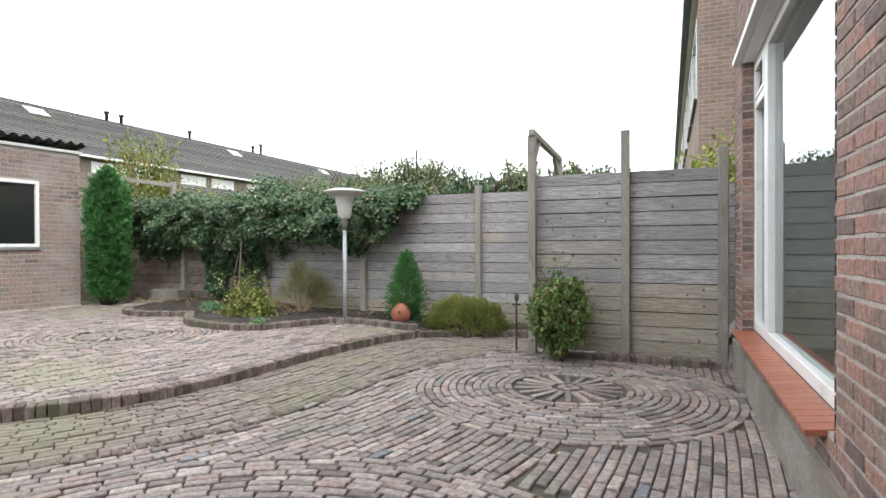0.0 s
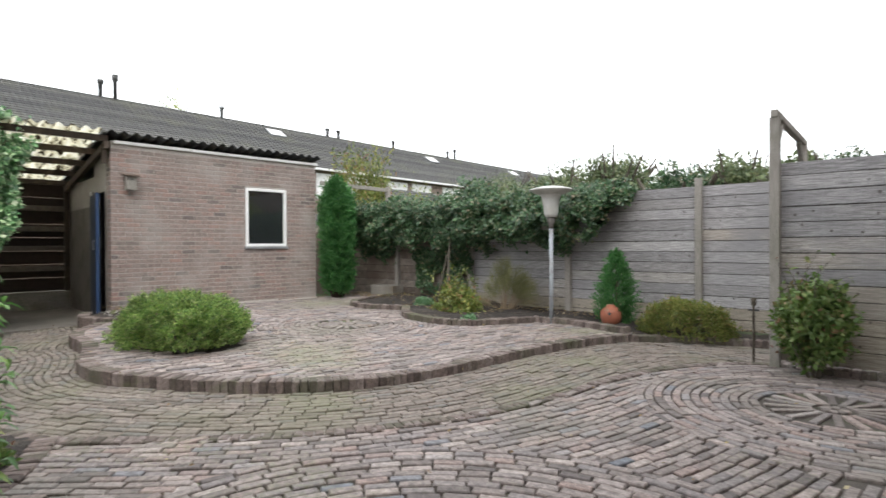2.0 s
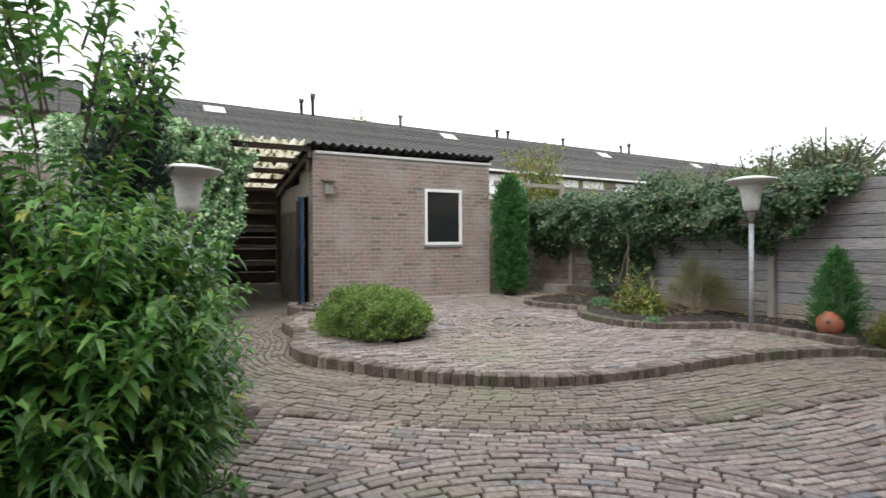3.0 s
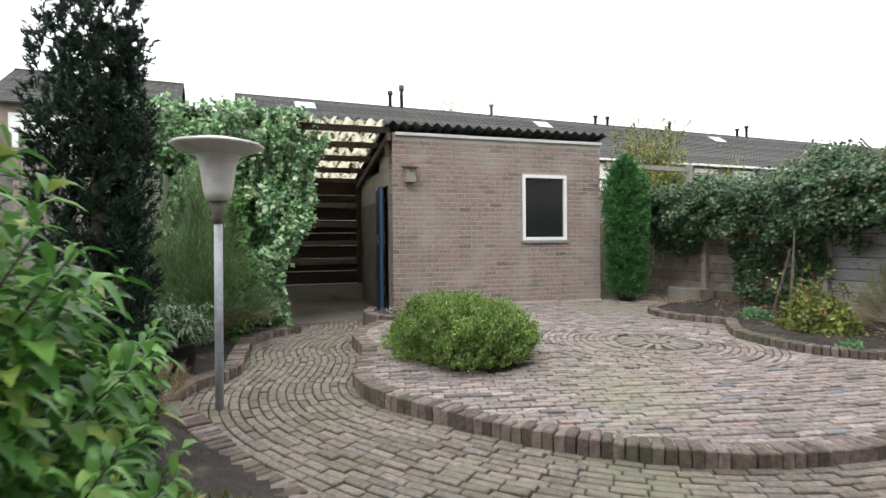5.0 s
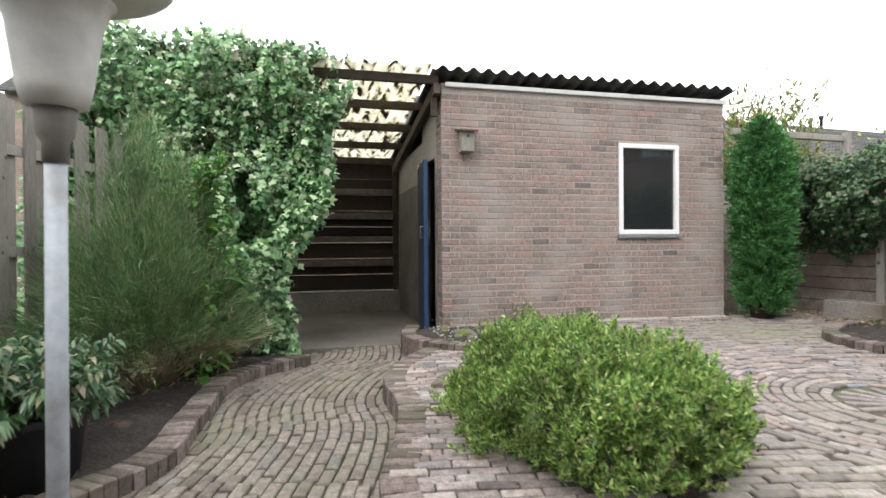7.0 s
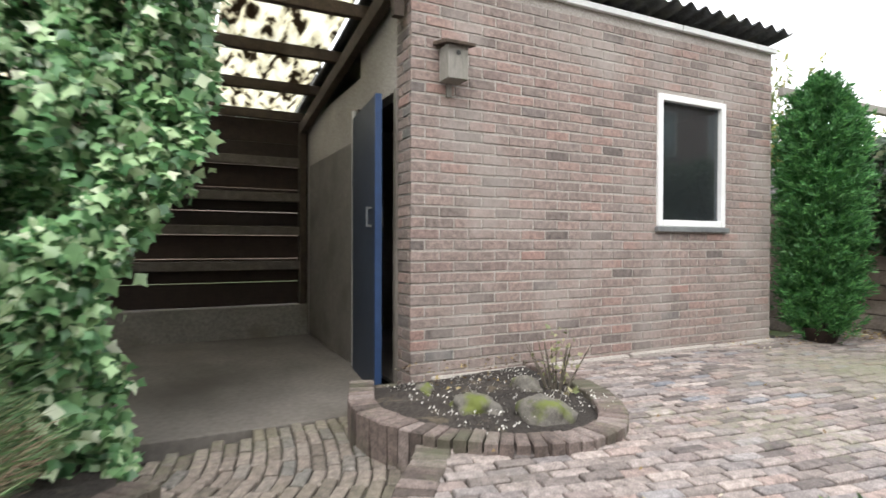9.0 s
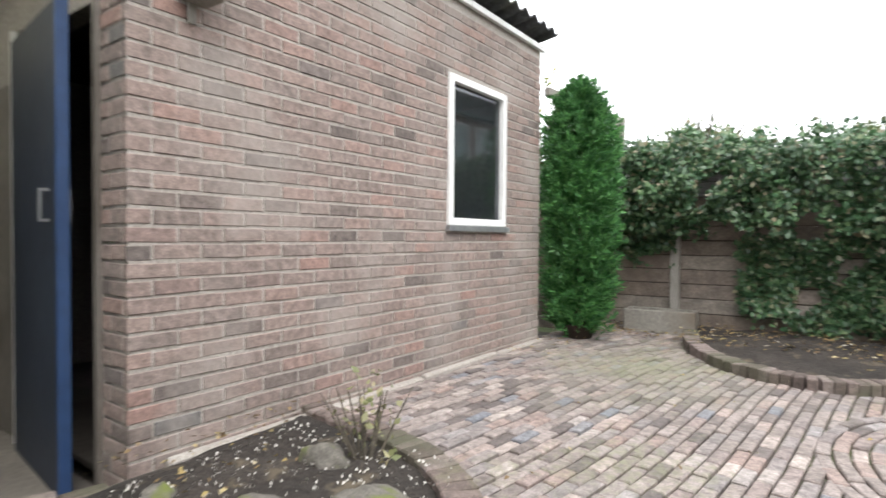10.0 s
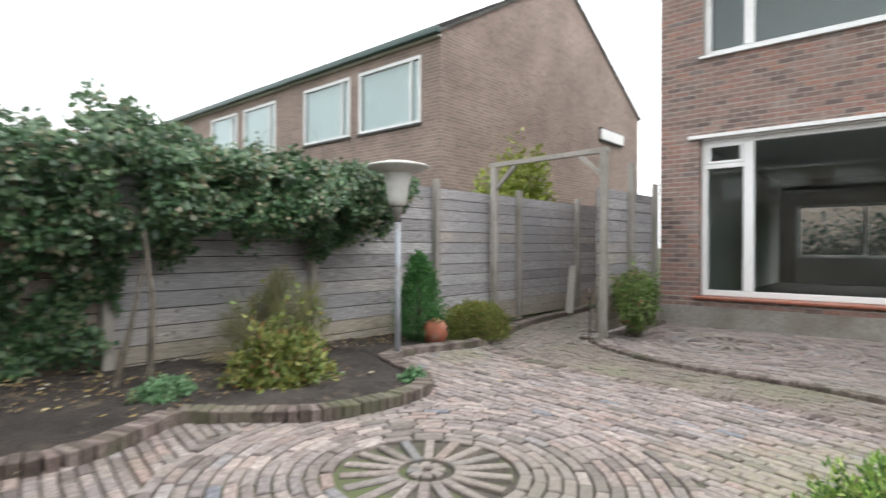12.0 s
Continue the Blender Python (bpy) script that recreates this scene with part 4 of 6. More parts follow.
r = bmesh.ops.extrude_face_region(bm, geom=bm.faces[:])
for v in [g for g in r["geom"] if isinstance(g, bmesh.types.BMVert)]:
    v.co.y += 0.28
bmesh.ops.recalc_face_normals(bm, faces=bm.faces)
part("gable", bm, FAR_BRICK, nh)


def slope_roof(name, a, b, z0, ridge, z1, y0, y1, parent, n=24):
    """One slope of a tiled roof as rows of overlapping tiles."""
    d = Vector((ridge - a, 0, z1 - z0))
    up = d.normalized()
    nrm = Vector((-up.z, 0, up.x)) if up.x > 0 else Vector((up.z, 0, -up.x))
    bm = bmesh.new()
    for k in range(n):
        p, q = Vector((a, 0, z0)) + d * (k / n), Vector((a, 0, z0)) + d * ((k + 1.15) / n)
        t = 0.035
        c = [p + nrm * t, q, q - nrm * 0.05, p - nrm * 0.05]
        va = [bm.verts.new((w.x, y0, w.z)) for w in c]
        vb = [bm.verts.new((w.x, y1, w.z)) for w in c]
        for i in range(4):
            bm.faces.new((va[i], va[(i + 1) % 4], vb[(i + 1) % 4], vb[i]))
        bm.faces.new(va[::-1])
        bm.faces.new(vb)
    bmesh.ops.recalc_face_normals(bm, faces=bm.faces)
    return part(name, bm, ROOF_TILE, parent, kind="stuff")


slope_roof("roof", NX - 0.12, 0, NE - 0.05, NX + NW / 2, 8.98, NY - 0.06, 46, nh)
slope_roof("roof", NX + NW + 0.12, 0, NE - 0.05, NX + NW / 2, 8.98, NY - 0.06, 46, nh)
part("gutter", boxes(((NX - 0.24, NY - 0.1, NE - 0.14), (NX - 0.10, 46, NE)), bev=0.02), GREEN_PAINT, nh, "dark green gutter")
part("eave_board", boxes(((NX - 0.10, NY - 0.03, NE - 0.16), (NX - 0.003, 46, NE - 0.13))), WHITE, nh)
for a, b in wins:
    w = tagged(new("window"), label="white upstairs window with a pale blind and sky-bright pane")
    w.parent = nh
    f = 0.07
    part("frame", boxes(((NX - 0.01, a, zb), (NX + 0.07, a + f, zt)), ((NX - 0.01, b - f, zb), (NX + 0.07, b, zt)), ((NX - 0.01, a + f, zt - f), (NX + 0.07, b - f, zt)), ((NX - 0.01, a + f, zb), (NX + 0.07, b - f, zb + f)), ((NX - 0.01, a + 0.3, zb + f), (NX + 0.07, a + 0.35, zt - f))), WHITE, w)
    part("pane", boxes(((NX + 0.03, a + f, zb + f), (NX + 0.036, b - f, zt - f))), GLASS, w)
    part("blind", boxes(((NX + 0.10, a + f, zb + f), (NX + 0.11, b - f, zt - f))), BLIND_AND_SKY, w)
    part("sill", boxes(((NX - 0.06, a - 0.03, zb - 0.05), (NX + 0.0, b + 0.03, zb - 0.002))), DARK_METAL, w)
sign = thing("wall_sign", "blank white sign board on the brick gable", "sign")
part("board", boxes(((9.05, NY - 0.10, 4.68), (10.7, NY - 0.03, 5.02)), bev=0.01), WHITE, sign)
part("rim", boxes(((9.01, NY - 0.08, 4.64), (10.74, NY - 0.002, 4.677)), ((9.01, NY - 0.08, 5.023), (10.74, NY - 0.002, 5.06))), DARK_METAL, sign)

# ---- row of houses behind ----
row = thing("row_house", "long terraced row with a dark tiled roof and rooflights", "house")
RX, RE, RR, RZ = -27.5, 6.1, -32.0, 9.15
part("wall", boxes(((RX - 9.0, 1, -0.14), (RX, 62, RE))), FAR_BRICK, row)
slope_roof("roof", RX + 0.4, 0, RE - 0.15, RR, RZ, 1, 62, row, 22)
slope_roof("roof", RX - 9.4, 0, RE - 0.15, RR, RZ, 1, 62, row, 12)
part("gutter", boxes(((RX + 0.38, 1, RE - 0.22), (RX + 0.52, 62, RE - 0.1))), WHITE, row)
for k in range(10):
    y = 2 + k * 5.8
    for dy in (0.4, 2.9):
        w = tagged(new("window"), label="white framed upstairs window")
        w.parent = row
        part("frame", boxes(((RX, y + dy, 4.2), (RX + 0.05, y + dy + 2.0, 5.75))), WHITE, w)
        part("pane", boxes(((RX + 0.055, y + dy + 0.1, 4.3), (RX + 0.07, y + dy + 1.9, 5.65))), BLIND_AND_SKY, w)


def on_roof(y, up):
    d = Vector((RR - RX - 0.4, 0, RZ - RE + 0.15))
    p = Vector((RX + 0.4, y, RE - 0.15)) + d * up
    return Matrix.Translation(p) @ pose(0, 0, 0, 0, math.degrees(math.atan2(d.z, -d.x)), 0)


for y, up in ((19.2, 0.80), (33.9, 0.78), (4.5, 0.80), (46, 0.78)):
    sk = tagged(new("rooflight"), label="rooflight with a pale pane painted as reflected sky")
    sk.parent = row
    m = on_roof(y, up)
    part("frame", boxes(((-0.45, -0.55, 0.0), (0.45, 0.55, 0.12)), bev=0.01, m=m), ZINC, sk)
    # Opaque pale pane: the sky's reflection is put into its colour.
    part("pane", boxes(((-0.38, -0.48, 0.121), (0.38, 0.48, 0.13)), m=m), BLIND_AND_SKY, sk)
for y, h in ((16.1, 0.75), (9.5, 0.9), (10.2, 1.3), (24.0, 0.6), (25.0, 0.6), (37.2, 0.6), (38.2, 0.9), (30.5, 0.6)):
    ch = tagged(new("flue"), label="roof flue")
    ch.parent = row
    part("pipe", lathe([(0.10, -0.3), (0.10, h * 0.75), (0.16, h * 0.78), (0.16, h), (0.0, h)], 12), ZINC if y == 16.1 else DARK_METAL, ch, smooth=True)
    ch.location = (RR, y, RZ)
side_house = thing("corner_house", "dark tiled house beyond the board fence", "house")
part("wall", boxes(((-36.5, -8.3, -0.14), (-28.0, -1.6, 7.0))), FAR_BRICK, side_house)
slope_roof("roof", -27.6, 0, 6.95, -32, 9.4, -8.5, -1.4, side_house, 20)
slope_roof("roof", -36.9, 0, 6.95, -32, 9.4, -8.5, -1.4, side_house, 8)
for y in (-7.6, -4.6):
    part("window_frame", boxes(((-28.0, y, 5.2), (-27.95, y + 2.3, 6.6))), WHITE, side_house)
    part("window_pane", boxes(((-27.945, y + 0.1, 5.3), (-27.93, y + 2.2, 6.5))), BLIND_AND_SKY, side_house)

# Backdrop row added to block the bright sky seen through the rear window.
street = thing("street_house", "added brick backdrop row hiding sky behind the rear window", "house")
part("wall", boxes(((24, -30, -0.14), (32, 9, 6.0))), FAR_BRICK, street)
slope_roof("roof", 23.6, 0, 5.9, 28, 9.0, -30, 9, street, 8)
slope_roof("roof", 32.4, 0, 5.9, 28, 9.0, -30, 9, street, 8)

# a small outhouse beyond the fence
out = thing("outhouse", "small dark-roofed outhouse beyond the climbing hedge", "outhouse")
part("wall", boxes(((-14.5, 12.0, -0.14), (-11.8, 14.5, 2.4))), FAR_BRICK, out)
slope_roof("roof", -11.6, 0, 2.35, -13.1, 3.15, 11.8, 14.7, out, 8)
slope_roof("roof", -14.7, 0, 2.35, -13.1, 3.15, 11.8, 14.7, out, 8)


# ---- foliage ----
def leaves(pts, size, rng, aspect=0.5, up=0.3, outward=None, droop=0.0, fold=0.12, lobed=False):
    """Leaf blades at the points: a folded pair of triangles each, turned at random."""
    n = len(pts)
    d = rng.normal(size=(n, 3))
    if outward is not None:
        d = d * 0.75 + outward * 0.45
    d[:, 2] += up - droop
    d /= np.linalg.norm(d, axis=1)[:, None]
    side = rng.normal(size=(n, 3)) * (1.0 if outward is None else 0.45)
    if outward is not None:
        side = side + outward + np.array([0, 0, 0.35])
    s = np.cross(d, side)
    s /= np.linalg.norm(s, axis=1)[:, None] + 1e-9
    w = np.cross(d, s)
    L = size * rng.uniform(0.6, 1.25, n)[:, None]
    a = pts
    tip = pts + d * L
    mid = pts + d * L * 0.45
    l = mid + s * L * aspect * 0.5 + w * L * fold
    r = mid - s * L * aspect * 0.5 + w * L * fold
    if lobed:
        half = s * L * aspect * 0.5
        v = np.stack([a, pts + d * L * 0.42 - half + w * L * fold, pts + d * L * 0.58 - half * 0.42, tip, pts + d * L * 0.58 + half * 0.42, pts + d * L * 0.42 + half + w * L * fold], 1).reshape(-1, 3)
        k = np.arange(n)[:, None] * 6
        return v, np.concatenate([k + [0, 1, 2], k + [0, 2, 3], k + [0, 3, 4], k + [0, 4, 5]], 0)
    v = np.stack([a, r, tip, l], 1).reshape(-1, 3)
    k = np.arange(n)[:, None] * 4
    f = np.concatenate([k + [0, 1, 2], k + [0, 2, 3]], 0)
    return v, f


def leaf_mesh(name, v, f, material, parent, label=""):
    me = bpy.data.meshes.new(name)
    me.vertices.add(len(v))
    me.vertices.foreach_set("co", np.asarray(v, float).ravel())
    me.loops.add(len(f) * 3)
    me.loops.foreach_set("vertex_index", np.asarray(f).ravel())
    me.polygons.add(len(f))
    me.polygons.foreach_set("loop_start", np.arange(len(f)) * 3)
    me.polygons.foreach_set("loop_total", np.full(len(f), 3))
    me.update()
    me.validate()
    return link_mesh(name, me, material, parent, label)


def blob_points(rng, n, centre, radius, shell=0.55, lumps=7, low=-1.0):
    """Points in the outer shell of a lumpy mass: an ellipsoid of smaller clumps."""
    c = rng.normal(size=(lumps * 6, 3))
    c /= np.linalg.norm(c, axis=1)[:, None]
    c = c[c[:, 2] > low]
    size = rng.uniform(0.22, 0.42, len(c))
    pick = rng.integers(0, len(c), n)
    d = rng.normal(size=(n, 3))
    d /= np.linalg.norm(d, axis=1)[:, None]
    p = c[pick] * (1 - size[pick])[:, None] * rng.uniform(shell, 1.0, n)[:, None] + d * size[pick][:, None] * rng.uniform(0.5, 1.0, n)[:, None]
    out = p / (np.linalg.norm(p, axis=1)[:, None] + 1e-6)
    return p * np.array(radius) + np.array(centre), out


def twigs(name, paths, r0, material, parent, label=""):
    """Tapered branches along the given lines, four-sided."""
    v, f = [], []
    for path in paths:
        path = [Vector(p) for p in path]
        k0 = len(v)
        for i, p in enumerate(path):
            r = r0 * (1 - 0.75 * i / max(1, len(path) - 1))
            d = (path[min(i + 1, len(path) - 1)] - path[max(i - 1, 0)]).normalized()
            s = d.orthogonal().normalized()
            t = d.cross(s)
            for k in range(5):
                a = 2 * math.pi * k / 5
                v.append(p + (s * math.cos(a) + t * math.sin(a)) * r)
        for i in range(len(path) - 1):
            for k in range(5):
                a, b = k0 + i * 5 + k, k0 + i * 5 + (k + 1) % 5
                f.append((a, b, b + 5, a + 5))
    return raw(name, v, f, material, parent, label, smooth=True)


def bush(name, label, category, at, radius, n, size, material, seed, aspect=0.5, up=0.3, low=-0.5, shell=0.55, stems=9, height0=0.0, sprouts=0, sprout_h=0.5, dome=True):
    rng = np.random.default_rng(seed)
    ob = thing(name, label, category, at)
    cz = radius[2] + height0
    if dome:
        p, out = blob_points(rng, n, (0, 0, 0), (radius[0], radius[1], 2 * radius[2]), shell, lumps=9)
        p[:, 2] = np.abs(p[:, 2]) + height0
        out[:, 2] = np.abs(out[:, 2])
    else:
        p, out = blob_points(rng, n, (0, 0, cz), radius, shell, low=low)
    p[:, 2] = np.maximum(p[:, 2], 0.02)
    vs, fs = leaves(p, size, rng, aspect, up, out * 0.8)
    if sprouts:
        sp = []
        paths = []
        for _ in range(sprouts):
            a, rr = rng.uniform(0, 6.28), rng.uniform(0.1, 0.75)
            b = np.array([math.cos(a) * rr * radius[0], math.sin(a) * rr * radius[1], cz + radius[2] * 0.5])
            lean = rng.normal(size=3) * 0.12
            h = sprout_h * rng.uniform(0.5, 1.2)
            line = [b + (np.array([0, 0, h]) + lean * t) * t for t in np.linspace(0, 1, 5)]
            paths.append(line)
            for t in np.linspace(0.1, 1, int(h / 0.035)):
                sp.append(b + (np.array([0, 0, h]) + lean * t) * t)
        sp = np.array(sp)
        v2, f2 = leaves(sp, size * 1.1, rng, aspect, 0.15)
        fs = np.concatenate([fs, f2 + len(vs)])
        vs = np.concatenate([vs, v2])
        tagged(twigs("shoot", paths, 0.006, BARK, ob), kind="stuff")
    leaf_mesh("crown", vs, fs, material, ob)
    paths = []
    for _ in range(stems):
        d = rng.normal(size=2) * 0.5
        paths.append([(d[0] * 0.12 * radius[0], d[1] * 0.12 * radius[1], -0.03), (d[0] * 0.5 * radius[0], d[1] * 0.5 * radius[1], cz * 0.6), (d[0] * radius[0] * 0.8, d[1] * radius[1] * 0.8, cz * 1.1)])
    tagged(twigs("stem", paths, 0.008 if size < 0.1 else 0.014, BARK, ob), kind="stuff")
    return ob


def plumes(rng, start, end, per, size, aspect, spread, lift=0.0, curl=0.15):
    """Needles set along sprays that run from the start points to the end points."""
    m = len(start)
    d = end - start
    ln = np.linalg.norm(d, axis=1)[:, None]
    t = rng.uniform(0.15, 1.0, (m, per, 1)) ** 0.7
    mid = (start + end) / 2 + np.array([0, 0, 1.0]) * ln * curl
    p = (1 - t) ** 2 * start[:, None] + 2 * t * (1 - t) * mid[:, None] + t**2 * end[:, None]
    tang = 2 * (1 - t) * (mid - start)[:, None] + 2 * t * (end - mid)[:, None]
    tang = tang / (np.linalg.norm(tang, axis=2)[..., None] + 1e-9)
    p = p + rng.normal(size=p.shape) * ln[:, None] * 0.03
    p, tang = p.reshape(-1, 3), tang.reshape(-1, 3)
    n = len(p)
    dd = tang + rng.normal(size=(n, 3)) * spread + np.array([0, 0, lift])
    dd /= np.linalg.norm(dd, axis=1)[:, None]
    s = np.cross(dd, rng.normal(size=(n, 3)))
    s /= np.linalg.norm(s, axis=1)[:, None] + 1e-9
    L = size * rng.uniform(0.5, 1.3, n)[:, None]
    v = np.stack([p, p + dd * L * 0.45 - s * L * aspect * 0.5, p + dd * L, p + dd * L * 0.45 + s * L * aspect * 0.5], 1).reshape(-1, 3)
    k = np.arange(n)[:, None] * 4
    return v, np.concatenate([k + [0, 1, 2], k + [0, 2, 3]], 0)


def conifer(name, label, at, r, h, n, size, material, seed, cone=0.0, columns=0, base=0.12):
    rng = np.random.default_rng(seed)
    ob = thing(name, label, "conifer", at)
    m = n // 36
    z = rng.uniform(0.0, 1.0, m)
    a = rng.uniform(0, 2 * math.pi, m)
    prof = (1 - z) ** 0.5 * (0.75 + 0.25 * np.minimum(1, z * 4)) if cone else np.minimum(1, (1 - z) * 5.5) ** 0.5 * (0.82 + 0.18 * np.minimum(1, z * 2.5))
    lump = 0.84 + 0.15 * np.sin(a * 5 + z * 31) * np.sin(a * 3 - z * 43) + rng.uniform(-0.30, 0.20, m)
    rr = r * prof * lump
    if columns:
        c = rng.integers(0, columns, m)
        ca, cr = rng.uniform(0, 6.28, columns), r * rng.uniform(0.2, 0.75, columns)
        hh = rng.uniform(0.78, 1.0, columns)
        cx, cy, rr, z = cr[c] * np.cos(ca[c]), cr[c] * np.sin(ca[c]), rr * 0.4, z * hh[c]
    else:
        cx = cy = np.zeros(m)
    zz = base + z * (h - base)
    end = np.stack([cx + rr * np.cos(a), cy + rr * np.sin(a), zz], 1)
    zz = zz + rng.uniform(-0.07, 0.07, m)
    end[:, 2] = zz
    start = np.stack([cx + rr * 0.35 * np.cos(a), cy + rr * 0.35 * np.sin(a), zz - 0.45 * rr - 0.05], 1)
    vs, fs = plumes(rng, start, end, 36, size, 0.24, 0.55, 0.1)
    leaf_mesh("crown", vs, fs, material, ob)
    twigs("trunk", [[(0, 0, -0.05), (0.02, 0, h * 0.4), (0, 0.01, h * 0.85)]], 0.05, BARK, ob)
    return ob


def leafy_bush(name, label, category, at, radius, shoots, size, aspect, material, seed, spacing=0.032, base=0.35, tall=0, tall_h=0.6, droop=0.35):
    """A shrub of arching shoots, with pairs of folded, drooping lance leaves set along each."""
    rng = np.random.default_rng(seed)
    ob = thing(name, label, category, at)
    n = shoots + tall
    a = rng.uniform(0, 2 * math.pi, n)
    q = rng.uniform(0.05, 1.0, n) ** 0.5
    q[shoots:] *= 0.6
    el = rng.uniform(0.12, 1.0, n)
    top = radius[2] * np.where(np.arange(n) < shoots, el * (1 - 0.45 * q**2), 0.9) + np.where(np.arange(n) < shoots, 0.0, tall_h * rng.uniform(0.4, 1.0, n))
    end = np.stack([radius[0] * q * np.cos(a), radius[1] * q * np.sin(a), top], 1)
    start = np.stack([end[:, 0] * base, end[:, 1] * base, np.maximum(top - rng.uniform(0.35, 0.7, n) * max(0.5, radius[2] * 0.6), 0.02)], 1)
    ctrl = (start + end) / 2 + np.stack([end[:, 0] * 0.05, end[:, 1] * 0.05, 0.12 * np.linalg.norm(end - start, axis=1)], 1)
    pts, tan, grow, paths = [], [], [], []
    for k in range(n):
        length = np.linalg.norm(end[k] - start[k])
        m = max(4, int(length / spacing))
        t = np.linspace(0.12, 1.0, m)[:, None]
        p = (1 - t) ** 2 * start[k] + 2 * t * (1 - t) * ctrl[k] + t**2 * end[k]
        d = 2 * (1 - t) * (ctrl[k] - start[k]) + 2 * t * (end[k] - ctrl[k])
        pts.append(np.repeat(p, 2, 0))
        tan.append(np.repeat(d / np.linalg.norm(d, axis=1)[:, None], 2, 0))
        grow.append(np.repeat(1.0 - 0.45 * t[:, 0] ** 4, 2))
        if k % 2 == 0 or k >= shoots:
            paths.append([tuple(start[k]), tuple(p[m // 2]), tuple(end[k])])
    p, d, g = np.concatenate(pts), np.concatenate(tan), np.concatenate(grow)
    m = len(p)
    around = np.arange(m) * math.pi + np.arange(m) // 2 * 1.9 + rng.normal(size=m) * 0.3
    ref = np.cross(d, np.array([0.13, 0.07, 1.0]))
    ref /= np.linalg.norm(ref, axis=1)[:, None] + 1e-9
    ref2 = np.cross(d, ref)
    side = ref * np.cos(around)[:, None] + ref2 * np.sin(around)[:, None]
    out = d * 0.55 + side * 0.85 + rng.normal(size=(m, 3)) * 0.15
    out /= np.linalg.norm(out, axis=1)[:, None]
    w = np.cross(out, np.array([0.0, 0.05, 1.0]))
    w /= np.linalg.norm(w, axis=1)[:, None] + 1e-9
    w = w + rng.normal(size=(m, 3)) * 0.22
    L = (size * rng.uniform(0.65, 1.2, m) * g)[:, None]
    down = np.array([0, 0, -1.0]) * L * droop
    b = p + out * L * 0.35 - down * 0.10
    c = p + out * L * 0.72 + down * 0.35
    tip = p + out * L + down
    lift = np.array([0, 0, 1.0]) * L * 0.07
    v = np.stack([p, b + w * L * aspect * 0.5 + lift, b, b - w * L * aspect * 0.5 + lift, c + w * L * aspect * 0.36 + lift * 0.7, c, c - w * L * aspect * 0.36 + lift * 0.7, tip], 1).reshape(-1, 3)
    v[:, 2] = np.maximum(v[:, 2], 0.01)
    k = np.arange(m)[:, None] * 8
    f = np.concatenate([k + q_ for q_ in ([0, 1, 2], [0, 2, 3], [1, 4, 5], [1, 5, 2], [2, 5, 6], [2, 6, 3], [4, 7, 5], [5, 7, 6])], 0)
    leaf_mesh("crown", v, f, material, ob)
    stems = [[(rng.normal() * 0.05, rng.normal() * 0.05, -0.03), tuple(start[k] * np.array([0.6, 0.6, 0.5])), tuple(start[k])] for k in range(0, n, 3)]
    tagged(twigs("stem", paths + stems, 0.006, BARK, ob), kind="stuff")
    return ob


def plume_shrub(name, label, at, reach, height, n, per, size, material, seed, aspect=0.03, spread=0.35):
    """A loose shrub of feathery shoots that rise from one base and nod outwards."""
    rng = np.random.default_rng(seed)
    ob = thing(name, label, "shrub", at)
    nb = max(6, n // 11)
    ba, bq, bu = rng.uniform(0, 6.28, nb), rng.uniform(0, 1, nb) ** 0.6, rng.uniform(0.45, 1.05, nb)
    on = rng.integers(0, nb, n)
    a, q = ba[on] + rng.normal(size=n) * 0.13, np.clip(bq[on] + rng.normal(size=n) * 0.09, 0, 1)
    rr = q * rng.uniform(0.8, 1.08, n)
    up = height * (1 - 0.72 * q**2) * (bu[on] + rng.normal(size=n) * 0.045)
    up = np.maximum(up, 0.06)
    end = np.stack([reach[0] * rr * np.cos(a), reach[1] * rr * np.sin(a), up], 1)
    start = end * np.array([0.32, 0.32, 0.3])
    vs, fs = plumes(rng, start, end, per, size, aspect, spread, 0.05, 0.12)
    low = vs[fs[:, 0]][:, 2] < height * 0.22
    pick = rng.uniform(0, 1, len(vs) // 4) < 0.55
    dry = low & pick[fs[:, 0] // 4]
    leaf_mesh("foliage", vs, fs[~dry], material, ob)
    leaf_mesh("dry_twig", vs, fs[dry], DRY, ob, "dry tan lower twigs")
    paths = [[(0, 0, -0.03), tuple(start[k]), tuple((start[k] + end[k]) / 2 + np.array([0, 0, 0.05]))] for k in range(0, n, 5)]
    tagged(twigs("stem", paths, 0.007, DRY, ob), kind="stuff")
    return ob


